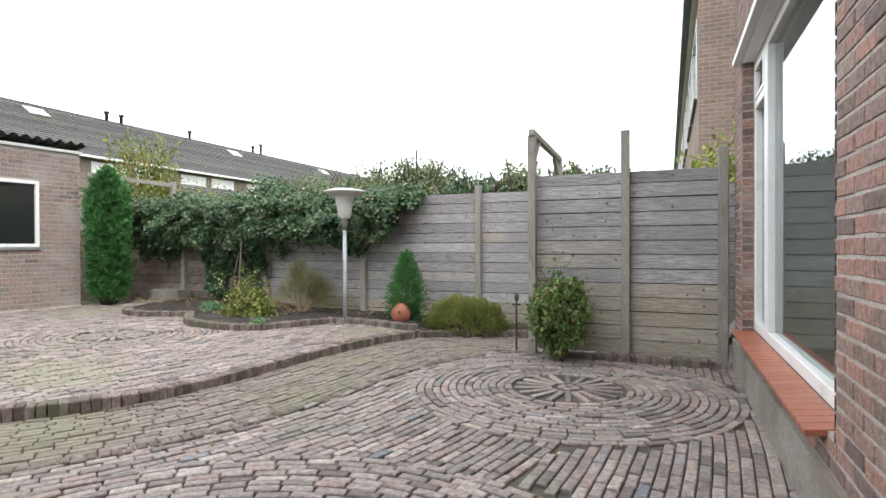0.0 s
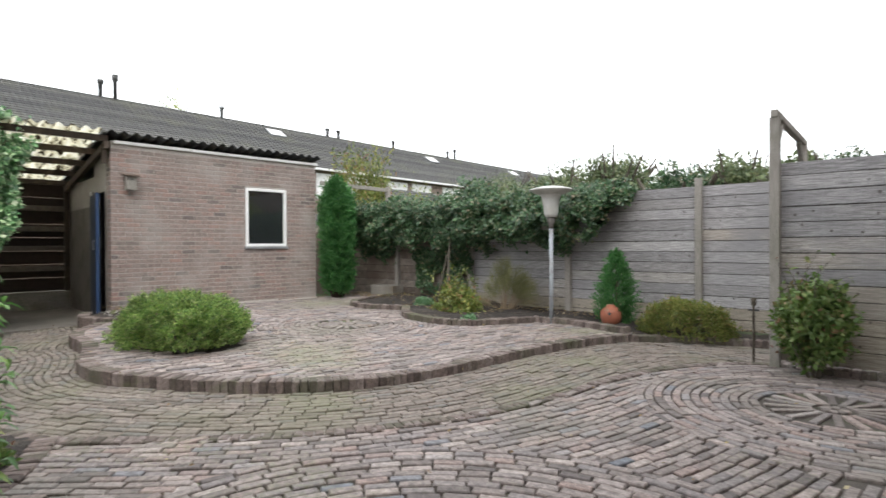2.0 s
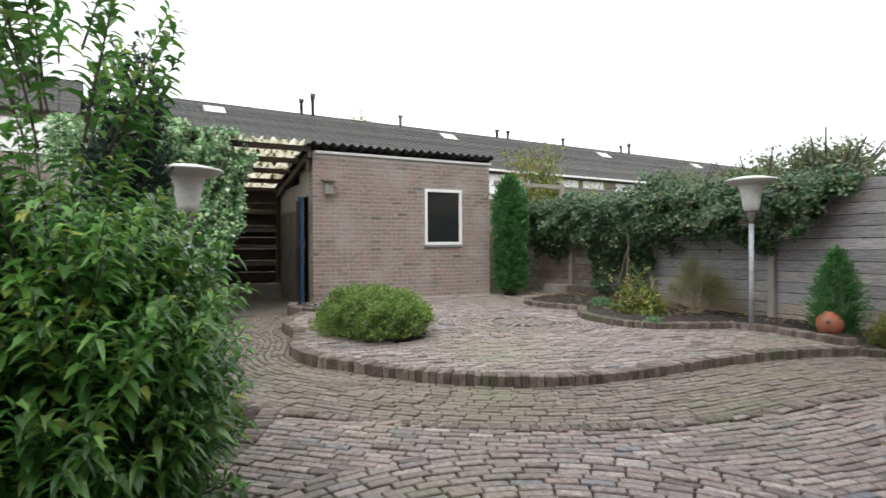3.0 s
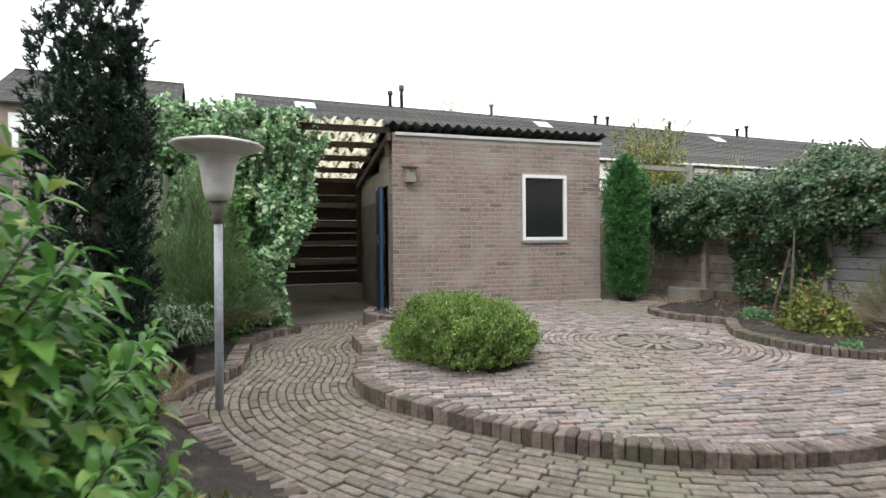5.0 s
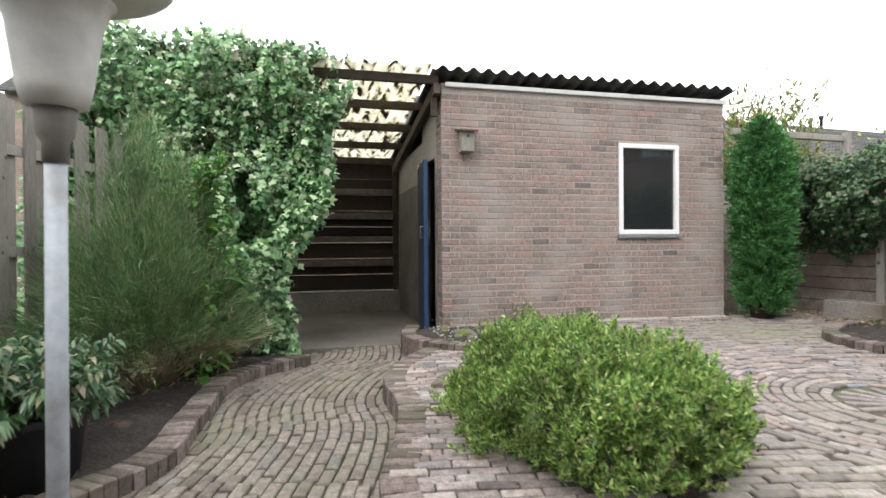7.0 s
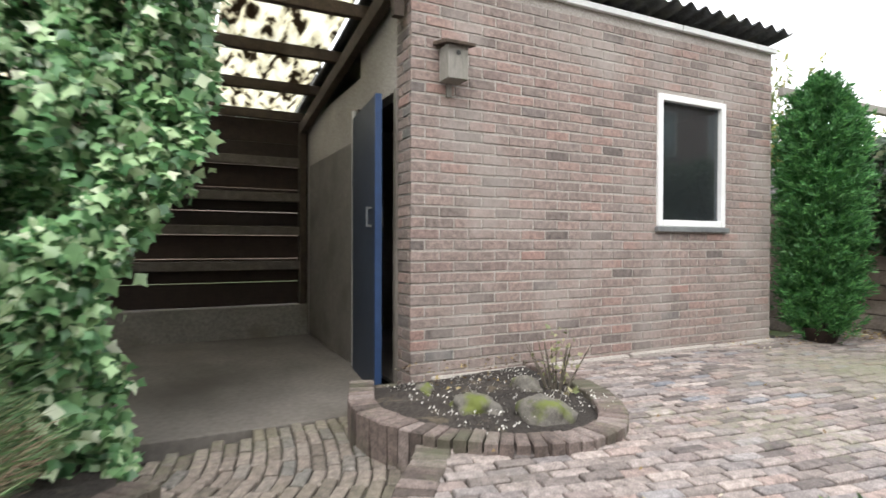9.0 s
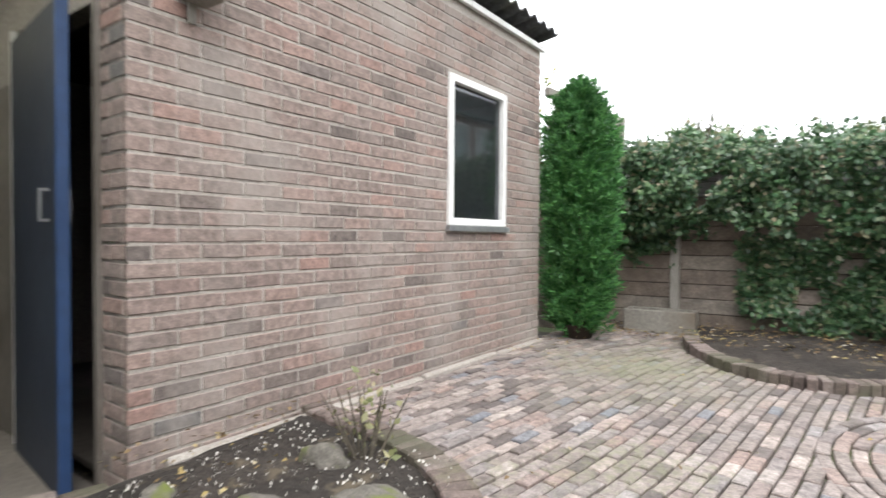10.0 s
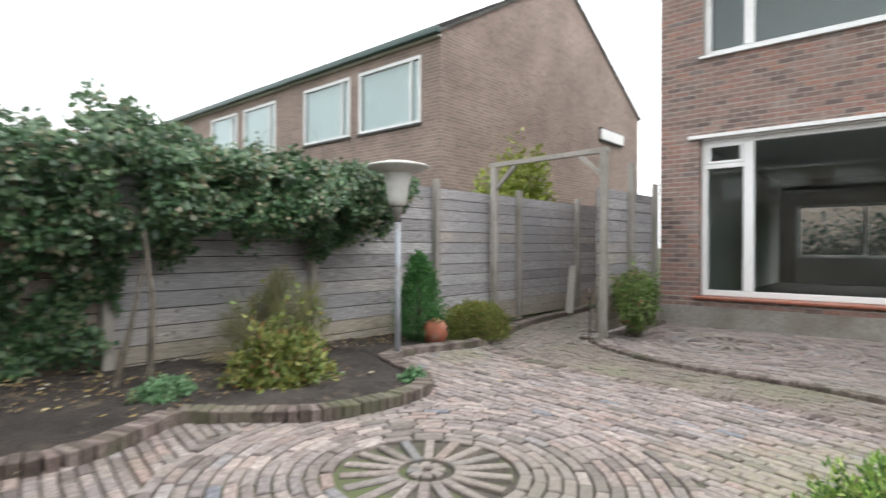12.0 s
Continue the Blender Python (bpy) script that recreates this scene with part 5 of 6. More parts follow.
def cushion(name, label, at, radius, n, per, size, material, seed, lump=0.16):
    """A low cushion of short upright sprigs on a lumpy dome."""
    rng = np.random.default_rng(seed)
    ob = thing(name, label, "shrub", at)
    a, q = rng.uniform(0, 6.28, n), rng.uniform(0.0, 1.0, n)
    ph = np.arccos(1 - q)
    ux, uy, uz = np.sin(ph) * np.cos(a), np.sin(ph) * np.sin(a), np.cos(ph)
    k = 1 + lump * noise2(ux * 1.0 + 3, uy + uz * 0.7, 3.1, seed) + lump * 0.6 * noise2(ux, uy - uz, 7.5, seed + 3) + rng.uniform(-0.09, 0.05, n)
    flat = np.minimum(1.0, np.abs(uz) ** 0.75)
    end = np.stack([radius[0] * ux * k, radius[1] * uy * k, radius[2] * flat * k + 0.03], 1)
    end += rng.normal(size=(n, 3)) * 0.018
    out = np.stack([ux * 0.6, uy * 0.6, uz * 0.5 + 0.7], 1)
    start = end - out * rng.uniform(0.08, 0.17, n)[:, None]
    start[:, 2] = np.maximum(start[:, 2], 0.0)
    vs, fs = plumes(rng, start, end, per, size, 0.34, 0.7, 0.35, 0.0)
    leaf_mesh("crown", vs, fs, material, ob)
    c = rng.integers(0, n, 60)
    tagged(twigs("stem", [[(0, 0, 0), tuple(end[k] * 0.45), tuple(end[k] * 0.9)] for k in c], 0.008, BARK, ob), kind="stuff")
    return ob


def climbing_mass(name, label, category, pts_fn, n, size, material, seed, aspect=0.75, droop=0.5, facing=(0, -1, 0.2), clumps=14, lobed=False, stem=30):
    rng = np.random.default_rng(seed)
    ob = thing(name, label, category)
    p = pts_fn(rng, n)
    c = p[rng.integers(0, len(p), clumps)]
    near = np.argmin(((p[:, None] - c[None]) ** 2).sum(2), axis=1)
    for k in range(clumps):
        q = p[near == k]
        if len(q) > 20:
            vs, fs = leaves(q, size, rng, aspect, 0.0, np.array(facing), droop, lobed=lobed)
            leaf_mesh("leaf_clump", vs, fs, material, ob)
    paths = []
    for k in rng.integers(0, len(p), stem):
        q = p[k] + np.array(facing) * 0.04
        lean = rng.normal(size=3) * 0.18
        ln = rng.uniform(0.2, 0.5)
        paths.append([tuple(q), tuple(q + lean * 0.5 + np.array([0, 0, ln * 0.4])), tuple(q + lean + np.array([0, 0, ln * 0.5]))])
    tagged(twigs("stem", paths, 0.004, BARK, ob), kind="stuff")
    return ob


def noise2(x, y, s, off=0.0):
    return np.array([noise.noise(Vector((a * s + off, b * s, off))) for a, b in zip(x, y)])


def hedge_points(rng, n):
    m = int(n * 1.9)
    x = rng.uniform(-9.0, -2.75, m)
    top = 2.13 + 0.22 * noise2(x, x * 0, 1.1, 3) + 0.22 * noise2(x, x * 0, 4.5, 8) + 0.38 * np.exp(-((x + 5.9) / 0.35) ** 2)
    low = 1.25 + 0.34 * noise2(x, x * 0, 1.9, 11) + np.where((x > -7.4) & (x < -5.9), -1.05 + 0.3 * np.abs(x + 6.6), 0) + np.where(x > -3.8, (x + 3.8) * 0.5, 0) + np.where(x < -8.0, -0.3, 0)
    t = rng.uniform(0, 1, m) ** 0.8
    z = low + (top - low) * t + rng.normal(size=m) * 0.05
    bulge = 0.20 + 0.46 * np.sin(np.clip((z - 0.9) / 1.6, 0, 1) * math.pi) + 0.24 * noise2(x, z, 2.2, 5) + 0.12 * noise2(x, z, 6.0, 15)
    bulge = np.where(z < 1.2, bulge * 0.6, bulge)
    y = FENCE_Y - 0.05 - bulge * rng.uniform(0.45, 1.0, m) + np.where(z > 2.05, rng.uniform(0, 0.5, m), 0)
    hole = noise2(x, z, 3.6, 21) > 0.27
    keep = ~(hole & (z < 1.8) | (hole & (rng.uniform(0, 1, m) < 0.6)))
    return np.stack([x, y, z], 1)[keep][:n]


climbing_mass("climbing_hedge", "dense dark climber hanging over the plank fence", "climber", hedge_points, 56000, 0.062, LEAF_HEDGE, 11, stem=90)


def ivy_points(rng, n):
    """Leaves on hanging strands, with hollows between them."""
    k = n // 34
    u = rng.uniform(0, 1, k)
    zt = 0.25 + rng.uniform(0, 1, k) ** 0.8 * 2.75
    hang = rng.uniform(0.35, 0.9, k)
    lean = rng.normal(size=k) * 0.05
    deep = rng.uniform(0.0, 0.42, k) ** 1.2
    t = rng.uniform(0, 1, (k, 34))
    z = np.maximum(zt[:, None] - hang[:, None] * t, 0.02 + 0.05 * t)
    reach = -1.64 + 0.62 * np.clip((z - 0.5) / 2.3, 0, 1) ** 1.1 + 0.05 * np.sin(z * 5.1) + 0.05 * np.sin(z * 3.1 + u[:, None] * 9)
    uu = -3.9 + u[:, None] * (reach + 3.9) + lean[:, None] * t + rng.normal(size=t.shape) * 0.03
    uu, z = uu.ravel(), z.ravel()
    z = z / 3.0 * (3.0 + 0.22 * np.sin(np.clip((uu + 3.9) / 2.8, 0, 1) * math.pi) + 0.12 * noise2(uu, uu * 0, 2.5, 5))
    y = -0.18 - np.repeat(deep, 34) - 0.16 * noise2(uu, z, 2.0, 9) - 0.12 * np.sin(z * 2.2) + rng.normal(size=len(z)) * 0.03
    hollow = noise2(uu, z, 2.7, 31) > 0.30
    y = np.where(hollow, y * 0.25, y)
    back = rng.uniform(0, 1, len(z)) < 0.14
    y = np.where(back, rng.uniform(-0.3, 1.6, len(z)), y)
    z = np.where(back, 3.06 - 0.155 * y + 0.1 * noise2(uu, y, 3, 4) + rng.uniform(0, 0.09, len(z)), z)
    mm = np.array(SHED)
    return np.stack([uu, y, z], 1) @ mm[:3, :3].T + mm[:3, 3]


climbing_mass("ivy", "variegated ivy cascading over the carport front", "ivy", ivy_points, 40000, 0.078, LEAF_IVY, 12, 1.0, 0.7, (0.9, -0.1, 0.2), lobed=True)

cushion("heather", "low rounded bright green heather on the brick terrace", (-5.83, 2.50, z_upper(-5.9)), (0.84, 0.62, 0.50), 5200, 22, 0.030, LEAF_HEATH, 21, 0.34)
leafy_bush("large_bush", "tall bright leafy bush at the corner of the house terrace", "shrub", (-2.28, -0.47, 0.0), (0.84, 0.78, 1.75), 580, 0.125, 0.30, LEAF_BUSH, 22, spacing=0.034, base=0.4, tall=20, tall_h=0.9)
for gx_, gy_ in ((-2.75, 0.0), (-3.1, 0.22), (-2.4, -0.12), (-3.42, 0.36), (-3.62, 0.14)):
    bush("ground_cover", "low leafy ground cover at the bed edge", "herb", (gx_, gy_, 0.0), (0.24, 0.17, 0.08), 900, 0.045, LEAF_HYD, 90 + int(gx_ * -10), 0.5, 0.5, stems=3)
leafy_bush("large_bush", "leafy bush against the south fence", "shrub", (-1.7, -1.75, 0.0), (0.8, 0.6, 1.6), 150, 0.10, 0.32, LEAF_BUSH, 23, spacing=0.035, tall=14)
conifer("conifer", "dark columnar yew beside the leafy bush", (-3.98, -0.17, 0.0), 0.28, 2.7, 90000, 0.034, LEAF_YEW, 24, columns=24)
conifer("conifer", "narrow green column conifer at the shed corner", (-8.72, 6.93, z_upper(-8.9) + 0.05), 0.40, 2.42, 84000, 0.06, LEAF_THUJA, 25, base=0.14)
conifer("conifer", "small conical dwarf conifer beside the terracotta pot", (-2.83, 7.39, 0.06), 0.40, 1.06, 30000, 0.035, LEAF_THUJA, 26, cone=1.0)
plume_shrub("broom_shrub", "loose feathery green shrub in the south bed", (-7.85, 0.12, 0.03), (1.15, 0.88), 1.9, 900, 90, 0.095, LEAF_BROOM, 27, 0.045, 0.38)
leafy_bush("laurel_bush", "young laurel with large bright leaves before the ivy", "shrub", (-8.133, 0.401, 0.03), (0.45, 0.42, 1.75), 46, 0.17, 0.36, LEAF_BUSH, 38, spacing=0.05, base=0.5, tall=10, tall_h=0.3)
bush("hydrangea", "light green bush at the foot of the gate post", "shrub", (-0.22, 5.80, 0.0), (0.40, 0.34, 0.50), 8200, 0.062, LEAF_HYD, 28, 0.6, 0.1, stems=14, sprouts=22, sprout_h=0.22, dome=False, low=-1.0, height0=0.0, shell=0.35)
cushion("low_shrub", "low rounded green and rust shrub by the passage", (-1.845, 7.30, 0.0), (0.58, 0.34, 0.46), 2200, 14, 0.03, LEAF_MIXED, 29)
bush("autumn_shrub", "yellow-green and rust shrub in the fence bed", "shrub", (-5.20, 6.60, z_upper(-5)), (0.56, 0.40, 0.30), 3600, 0.065, LEAF_MIXED, 30, 0.5, 0.4, sprouts=16, sprout_h=0.28)
plume_shrub("grass_tuft", "hazy tuft of tall thin grass by the fence", (-4.75, 7.35, z_upper(-4.5)), (0.62, 0.34), 1.0, 260, 46, 0.12, LEAF_TUFT, 31, 0.025, 0.25)
bush("mint_clump", "low pale green clump at the bed kerb", "herb", (-6.02, 6.72, z_upper(-6)), (0.27, 0.2, 0.12), 1900, 0.035, LEAF_MINT, 32, 0.7, 0.6, stems=3)
bush("mint_clump", "low silvery ground cover near the shrub", "herb", (-4.389, 5.953, z_upper(-5)), (0.16, 0.12, 0.08), 600, 0.04, LEAF_MINT, 33, 0.7, 0.6, stems=3)

pot = thing("terracotta_pot", "round terracotta pot with a hole in its side beside conifer", "pot", (-2.8, 7.15, z_upper(-3) + 0.03))
part("body", lathe([(0.075, 0.0), (0.115, 0.03), (0.145, 0.12), (0.14, 0.19), (0.105, 0.25), (0.055, 0.28), (0.05, 0.295), (0.0, 0.295)], 28), TERRACOTTA, pot, smooth=True)
# Dark disc on the closed body, coloured like the shaded inside of a hole.
part("hole", lathe([(0.0, 0.0), (0.022, 0.0), (0.022, 0.01)], 14), DARK_METAL, pot).matrix_world = pose(-2.755, 7.012, z_upper(-3) + 0.21, 80, 0, 20)

planter = thing("plastic_pot", "black plastic pot with a leafy plant in the south bed", "pot", (-6.26, -0.11, 0.02))
part("body", lathe([(0.22, 0.0), (0.265, 0.33), (0.28, 0.335), (0.28, 0.37), (0.262, 0.37), (0.25, 0.31), (0.0, 0.31)], 32), PLASTIC, planter, smooth=True)
part("soil", lathe([(0.248, 0.30), (0.248, 0.318), (0.12, 0.335), (0.0, 0.34)], 24), SOIL, planter, "dark potting soil", smooth=True)
leafy_bush("potted_shrub", "leafy green shrub growing in the black pot", "shrub", (-6.26, -0.11, 0.33), (0.5, 0.44, 0.52), 130, 0.095, 0.30, LEAF_HEDGE, 34, spacing=0.022, base=0.1)

# stones and a thin rose in the small bed
for k, (x, y, r, h) in enumerate(((-8.14, 3.04, 0.15, 0.11), (-8.46, 2.82, 0.15, 0.08), (-8.60, 3.28, 0.10, 0.10), (-8.9, 2.75, 0.07, 0.05))):
    bm = bmesh.new()
    bmesh.ops.create_icosphere(bm, subdivisions=3, radius=1.0)
    for v in bm.verts:
        s = 1 + 0.42 * noise.noise(v.co * 1.4 + Vector((k * 5, 0, 0))) + 0.14 * noise.noise(v.co * 4)
        v.co = Vector((v.co.x * r * s, v.co.y * r * 0.8 * s, v.co.z * h * s))
    st = tagged(part("stone", bm, ROCK, None, smooth=True), label="rough stone with moss lying in the small bed", category="stone", group="stones in the small bed")
    st.location = (x, y, z_upper(x) + 0.035)
bush("rose_bush", "thin half-bare rose in the small bed by the shed wall", "shrub", (-8.5, 3.42, z_upper(-9) + 0.02), (0.2, 0.16, 0.28), 75, 0.045, LEAF_TUFT, 35, 0.6, 0.2, stems=12)

# trunk that carries the climber
tk = thing("climber_trunk", "pale leaning trunk under the climber", "tree trunk")
twigs("trunk", [[(-5.93, 7.2, 0.1), (-5.9, 7.22, 0.8), (-5.93, 7.3, 1.35)], [(-6.2, 7.2, 0.1), (-6.06, 7.22, 0.6), (-5.95, 7.25, 1.1)]], 0.035, BARK, tk)
leanp = thing("loose_plank", "short plank leaning on the fence in the passage", "plank")
beam("plank", (1.5, 7.75, 0.0), (2.1, 8.0, 0.85), 0.14, 0.03, WOOD_V, leanp)

# Pot shape made up in place of the dark stump under the conifer.
tp = thing("planter_pot", "low dark pot shape standing for the conifer's stump", "pot", (-8.72, 6.93, z_upper(-9)))
part("body", lathe([(0.13, 0.0), (0.17, 0.12), (0.175, 0.13), (0.165, 0.135), (0.15, 0.11), (0.0, 0.11)], 24), DARK_BOARD, tp, smooth=True)
trough = thing("concrete_trough", "low weathered concrete trough by the plank fence", "planter")
part("body", boxes(((-8.45, 7.60, 0.15), (-7.75, 7.64, 0.40)), ((-8.45, 7.86, 0.15), (-7.75, 7.9, 0.40)), ((-8.45, 7.64, 0.15), (-8.41, 7.86, 0.40)), ((-7.79, 7.64, 0.15), (-7.75, 7.86, 0.40)), ((-8.41, 7.64, 0.15), (-7.79, 7.86, 0.34)), bev=0.006), CONCRETE, trough)
slab = thing("stone_slab", "tilted pale stone slab lying in the south bed", "slab")
part("slab_body", boxes(((-0.28, -0.2, 0.0), (0.28, 0.2, 0.05)), bev=0.008, m=pose(-5.935, -0.364, 0.06, 4, -3, 25)), ROCK, slab)
plume_shrub("dry_grass", "dry straw-coloured stalks beside the lamp pole", (-5.218, -0.05, 0.03), (0.32, 0.26), 0.5, 46, 40, 0.09, DRY, 36, 0.03, 0.3)
bush("street_hedge", "green hedge on the street side of the house", "hedge", (11.4, 3.0, -0.1), (0.8, 5.5, 1.6), 9000, 0.16, LEAF_YEW, 37)


def litter(name, label, spots, n, size, material, seed):
    """Fallen leaves and chips that lie flat on the ground, round the given places."""
    rng = np.random.default_rng(seed)
    v, f = [], []
    for _ in range(n):
        cx, cy, rx, ry, z_of, lift = spots[rng.integers(0, len(spots))]
        x, y = cx + rng.uniform(-rx, rx), cy + rng.uniform(-ry, ry)
        a, L = rng.uniform(0, 6.28), size * rng.uniform(0.4, 1.2)
        z = z_of(x) + lift + rng.uniform(0.0, 0.02)
        c, s, k = math.cos(a) * L, math.sin(a) * L, len(v)
        v += [(x, y, z), (x + c * 0.5 - s * 0.3, y + s * 0.5 + c * 0.3, z + 0.012), (x + c, y + s, z + rng.uniform(0, 0.015)), (x + c * 0.5 + s * 0.3, y + s * 0.5 - c * 0.3, z + 0.004)]
        f.append((k, k + 1, k + 2, k + 3))
    return tagged(raw(name, v, f, material), label=label, category="leaves", kind="stuff")


litter("fallen_leaves", "dead leaves lying on the dark bed soil", [(-7.0, 7.4, 0.9, 0.6, z_upper, 0.07), (-5.5, 6.9, 1.0, 0.6, z_upper, 0.07), (-8.6, 7.6, 0.6, 0.4, z_upper, 0.01), (-3.6, 7.7, 0.9, 0.3, z_upper, 0.06), (-1.0, 7.95, 1.2, 0.1, z_path, 0.1)], 1500, 0.045, LEAF_DEAD, 41)
litter("fallen_leaves", "dead leaves and chips in the south bed", [(-6.2, -0.3, 1.2, 0.3, z_path, 0.06), (-3.3, -0.3, 0.7, 0.5, z_path, 0.06), (-2.4, -0.6, 0.6, 0.5, z_path, 0.06), (-8.2, 0.4, 0.5, 0.3, z_path, 0.06)], 1300, 0.04, LEAF_DEAD, 42)
litter("wood_chips", "pale chips and dry bits on the small bed soil", [(-8.55, 3.05, 0.5, 0.5, z_upper, 0.045)], 520, 0.015, PLASTER, 44)
litter("fallen_leaves", "scattered dead leaves on the brick paving", [(-5.5, 3.5, 3.0, 2.5, z_upper, 0.006), (-1.0, 2.5, 2.0, 3.0, z_house, 0.006), (-8.9, 3.2, 0.35, 0.5, z_upper, 0.1), (-8.9, 6.9, 0.3, 1.0, z_upper, 0.006)], 420, 0.03, LEAF_DEAD, 43)

# planting beyond the fences
def tree(label, at, h, r, seed, material, n=5000, size=0.25):
    rng = np.random.default_rng(seed)
    ob = thing("tree", label, "tree", at)
    paths = [[(0, 0, -0.1), (0.1, 0, h * 0.3), (0, 0.1, h * 0.6)]]
    for _ in range(9):
        a = rng.uniform(0, 6.28)
        paths.append([(0, 0, h * rng.uniform(0.25, 0.5)), (math.cos(a) * r * 0.4, math.sin(a) * r * 0.4, h * 0.65), (math.cos(a) * r * 0.8, math.sin(a) * r * 0.8, h * rng.uniform(0.75, 0.95))])
    twigs("trunk", paths, 0.12, BARK, ob)
    p, out = blob_points(rng, n, (0, 0, h * 0.62), (r, r, h * 0.38), 0.4, lumps=5)
    vs, fs = leaves(p, size, rng, 0.5, 0.2, out * 0.5)
    leaf_mesh("crown", vs, fs, material, ob)
    return ob


far_trees = [(-24, 34, 7.0, 3.2, 0), (-19, 31, 6.2, 3.0, 0), (-14.5, 27, 6.4, 2.8, 0), (-9.7, 22.5, 5.7, 2.2, 0), (-7.0, 24, 5.0, 2.2, 0), (-3.4, 11.6, 3.25, 1.05, 1), (-4.6, 21.2, 4.9, 1.6, 0), (-2.2, 18, 4.1, 1.3, 0), (-0.7, 14.8, 3.7, 0.9, 1), (0.2, 13.2, 3.3, 0.7, 1), (-28, 40, 8.5, 4.0, 0), (-18, 42, 8.8, 4.0, 0), (-9, 44, 8.0, 4.0, 0), (-1, 44, 7.5, 3.5, 0), (-41, 16.8, 13.4, 2.3, 2)]
for k, (x, y, h, r, kind) in enumerate(far_trees):
    tree(("rounded garden tree beyond the plank fence", "yellowing shrub tree beyond the fence", "large tree behind the row of houses")[kind], (x, y, -0.14), h, r, 50 + k, (LEAF_TREE, LEAF_HEDGE, LEAF_YELLOW)[kind] if k % 3 else LEAF_TREE, 7000, 0.2 if h > 4 else 0.11)
bush("laurel", "yellow-green shrub beyond the fence by the gable", "shrub", (2.3, 9.4, -0.1), (2.0, 0.9, 2.0), 26000, 0.14, LEAF_YELLOW, 71)
bush("laurel", "green shrub behind the passage fence", "shrub", (-2.3, 9.6, -0.1), (0.9, 0.8, 1.15), 4500, 0.11, LEAF_HEDGE, 72)
bush("willow_shrub", "loose olive shrub behind the shed", "shrub", (-11.4, 9.8, -0.1), (2.2, 1.0, 2.3), 34000, 0.13, LEAF_MIXED, 73, 0.3, 0.8, shell=0.3, sprouts=16, sprout_h=0.5)
bush("willow_shrub", "bright green shrub beyond the climber", "shrub", (-9.4, 9.9, -0.1), (1.1, 0.9, 1.75), 8000, 0.10, LEAF_YELLOW, 74, 0.35, 0.5, shell=0.3)
bush("laurel", "green shrub beyond the climber", "shrub", (-5.6, 9.8, -0.1), (2.0, 0.8, 1.42), 9000, 0.10, LEAF_TREE, 75, 0.35, 0.5, shell=0.3)


# ---- bricks: kerbs, paving, walls (last) ----
WALK_NEAR = [(0.8, 1.2, 0.0), (-0.8, 1.2, 0.0), (-3.2, 1.2, 0.0), (-5.5, 1.8, 0.0), (-7.0, 2.2, 0.0), (-7.6, 3.2, 0.0)]
rnd = random.Random(31)
for name, line, z_of, raise_, depth, tall in KERBS:
    pts = smooth_line(line, 0.066)
    k_ob = tagged(new(name), kind="structure")
    placed = []
    for k, (x, y) in enumerate(pts[:-1]):
        d = pts[k + 1] - pts[k]
        a = math.degrees(math.atan2(d[1], d[0])) + rnd.uniform(-3, 3)
        placed.append((brick_mesh(0.060, depth if name != "kerb_house" else 0.10, 0.26 if name == "kerb_small" else 0.16, "brick", 0.008, KERB), pose(x, y, z_of(x) + raise_ + 0.004 + rnd.uniform(-0.006, 0.006), rnd.uniform(-2, 2), rnd.uniform(-2, 2), a)))
    lay(k_ob, placed, KERB, WALK_NEAR)

ROSES = [((-5.59, 4.685), 0.42, 1.30, z_upper), ((0.052, 4.725), 0.46, 1.40, z_house), ((-0.445, 0.842), 0.45, 1.88, z_house)]


def rose(centre, r0, r1, z_of, poly, placed, material):
    """A wheel of spokes with rings of bricks round it."""
    cx, cy = centre
    for k in range(8):
        a = k * 45
        placed.append((brick_mesh(0.07, 0.05, 0.08, "brick", 0.006, material), pose(cx, cy, z_of(cx) + 0.004, 0, 0, a) @ Matrix.Translation((0.06, 0, 0))))
    for k in range(18):
        placed.append((brick_mesh(r0 - 0.14, 0.052, 0.08, "brick", 0.006, material), pose(cx, cy, z_of(cx) + 0.002, 0, 0, k * 20) @ Matrix.Translation((0.14 + (r0 - 0.14) / 2, 0, 0))))
    r = r0 + 0.06
    while r < r1:
        n = max(6, int(2 * math.pi * r / 0.176))
        off = rnd.uniform(0, 360)
        for k in range(n):
            a = off + 360 * k / n
            x, y = cx + r * math.cos(radians(a)), cy + r * math.sin(radians(a))
            if inside(poly, x, y):
                placed.append((brick_mesh(0.166, 0.060, 0.08, "brick", 0.006, material), pose(x, y, z_of(x) + rnd.uniform(-0.006, 0.006), rnd.uniform(-2, 2), rnd.uniform(-1.5, 1.5), a + 90 + rnd.uniform(-1, 1))))
        r += 0.07


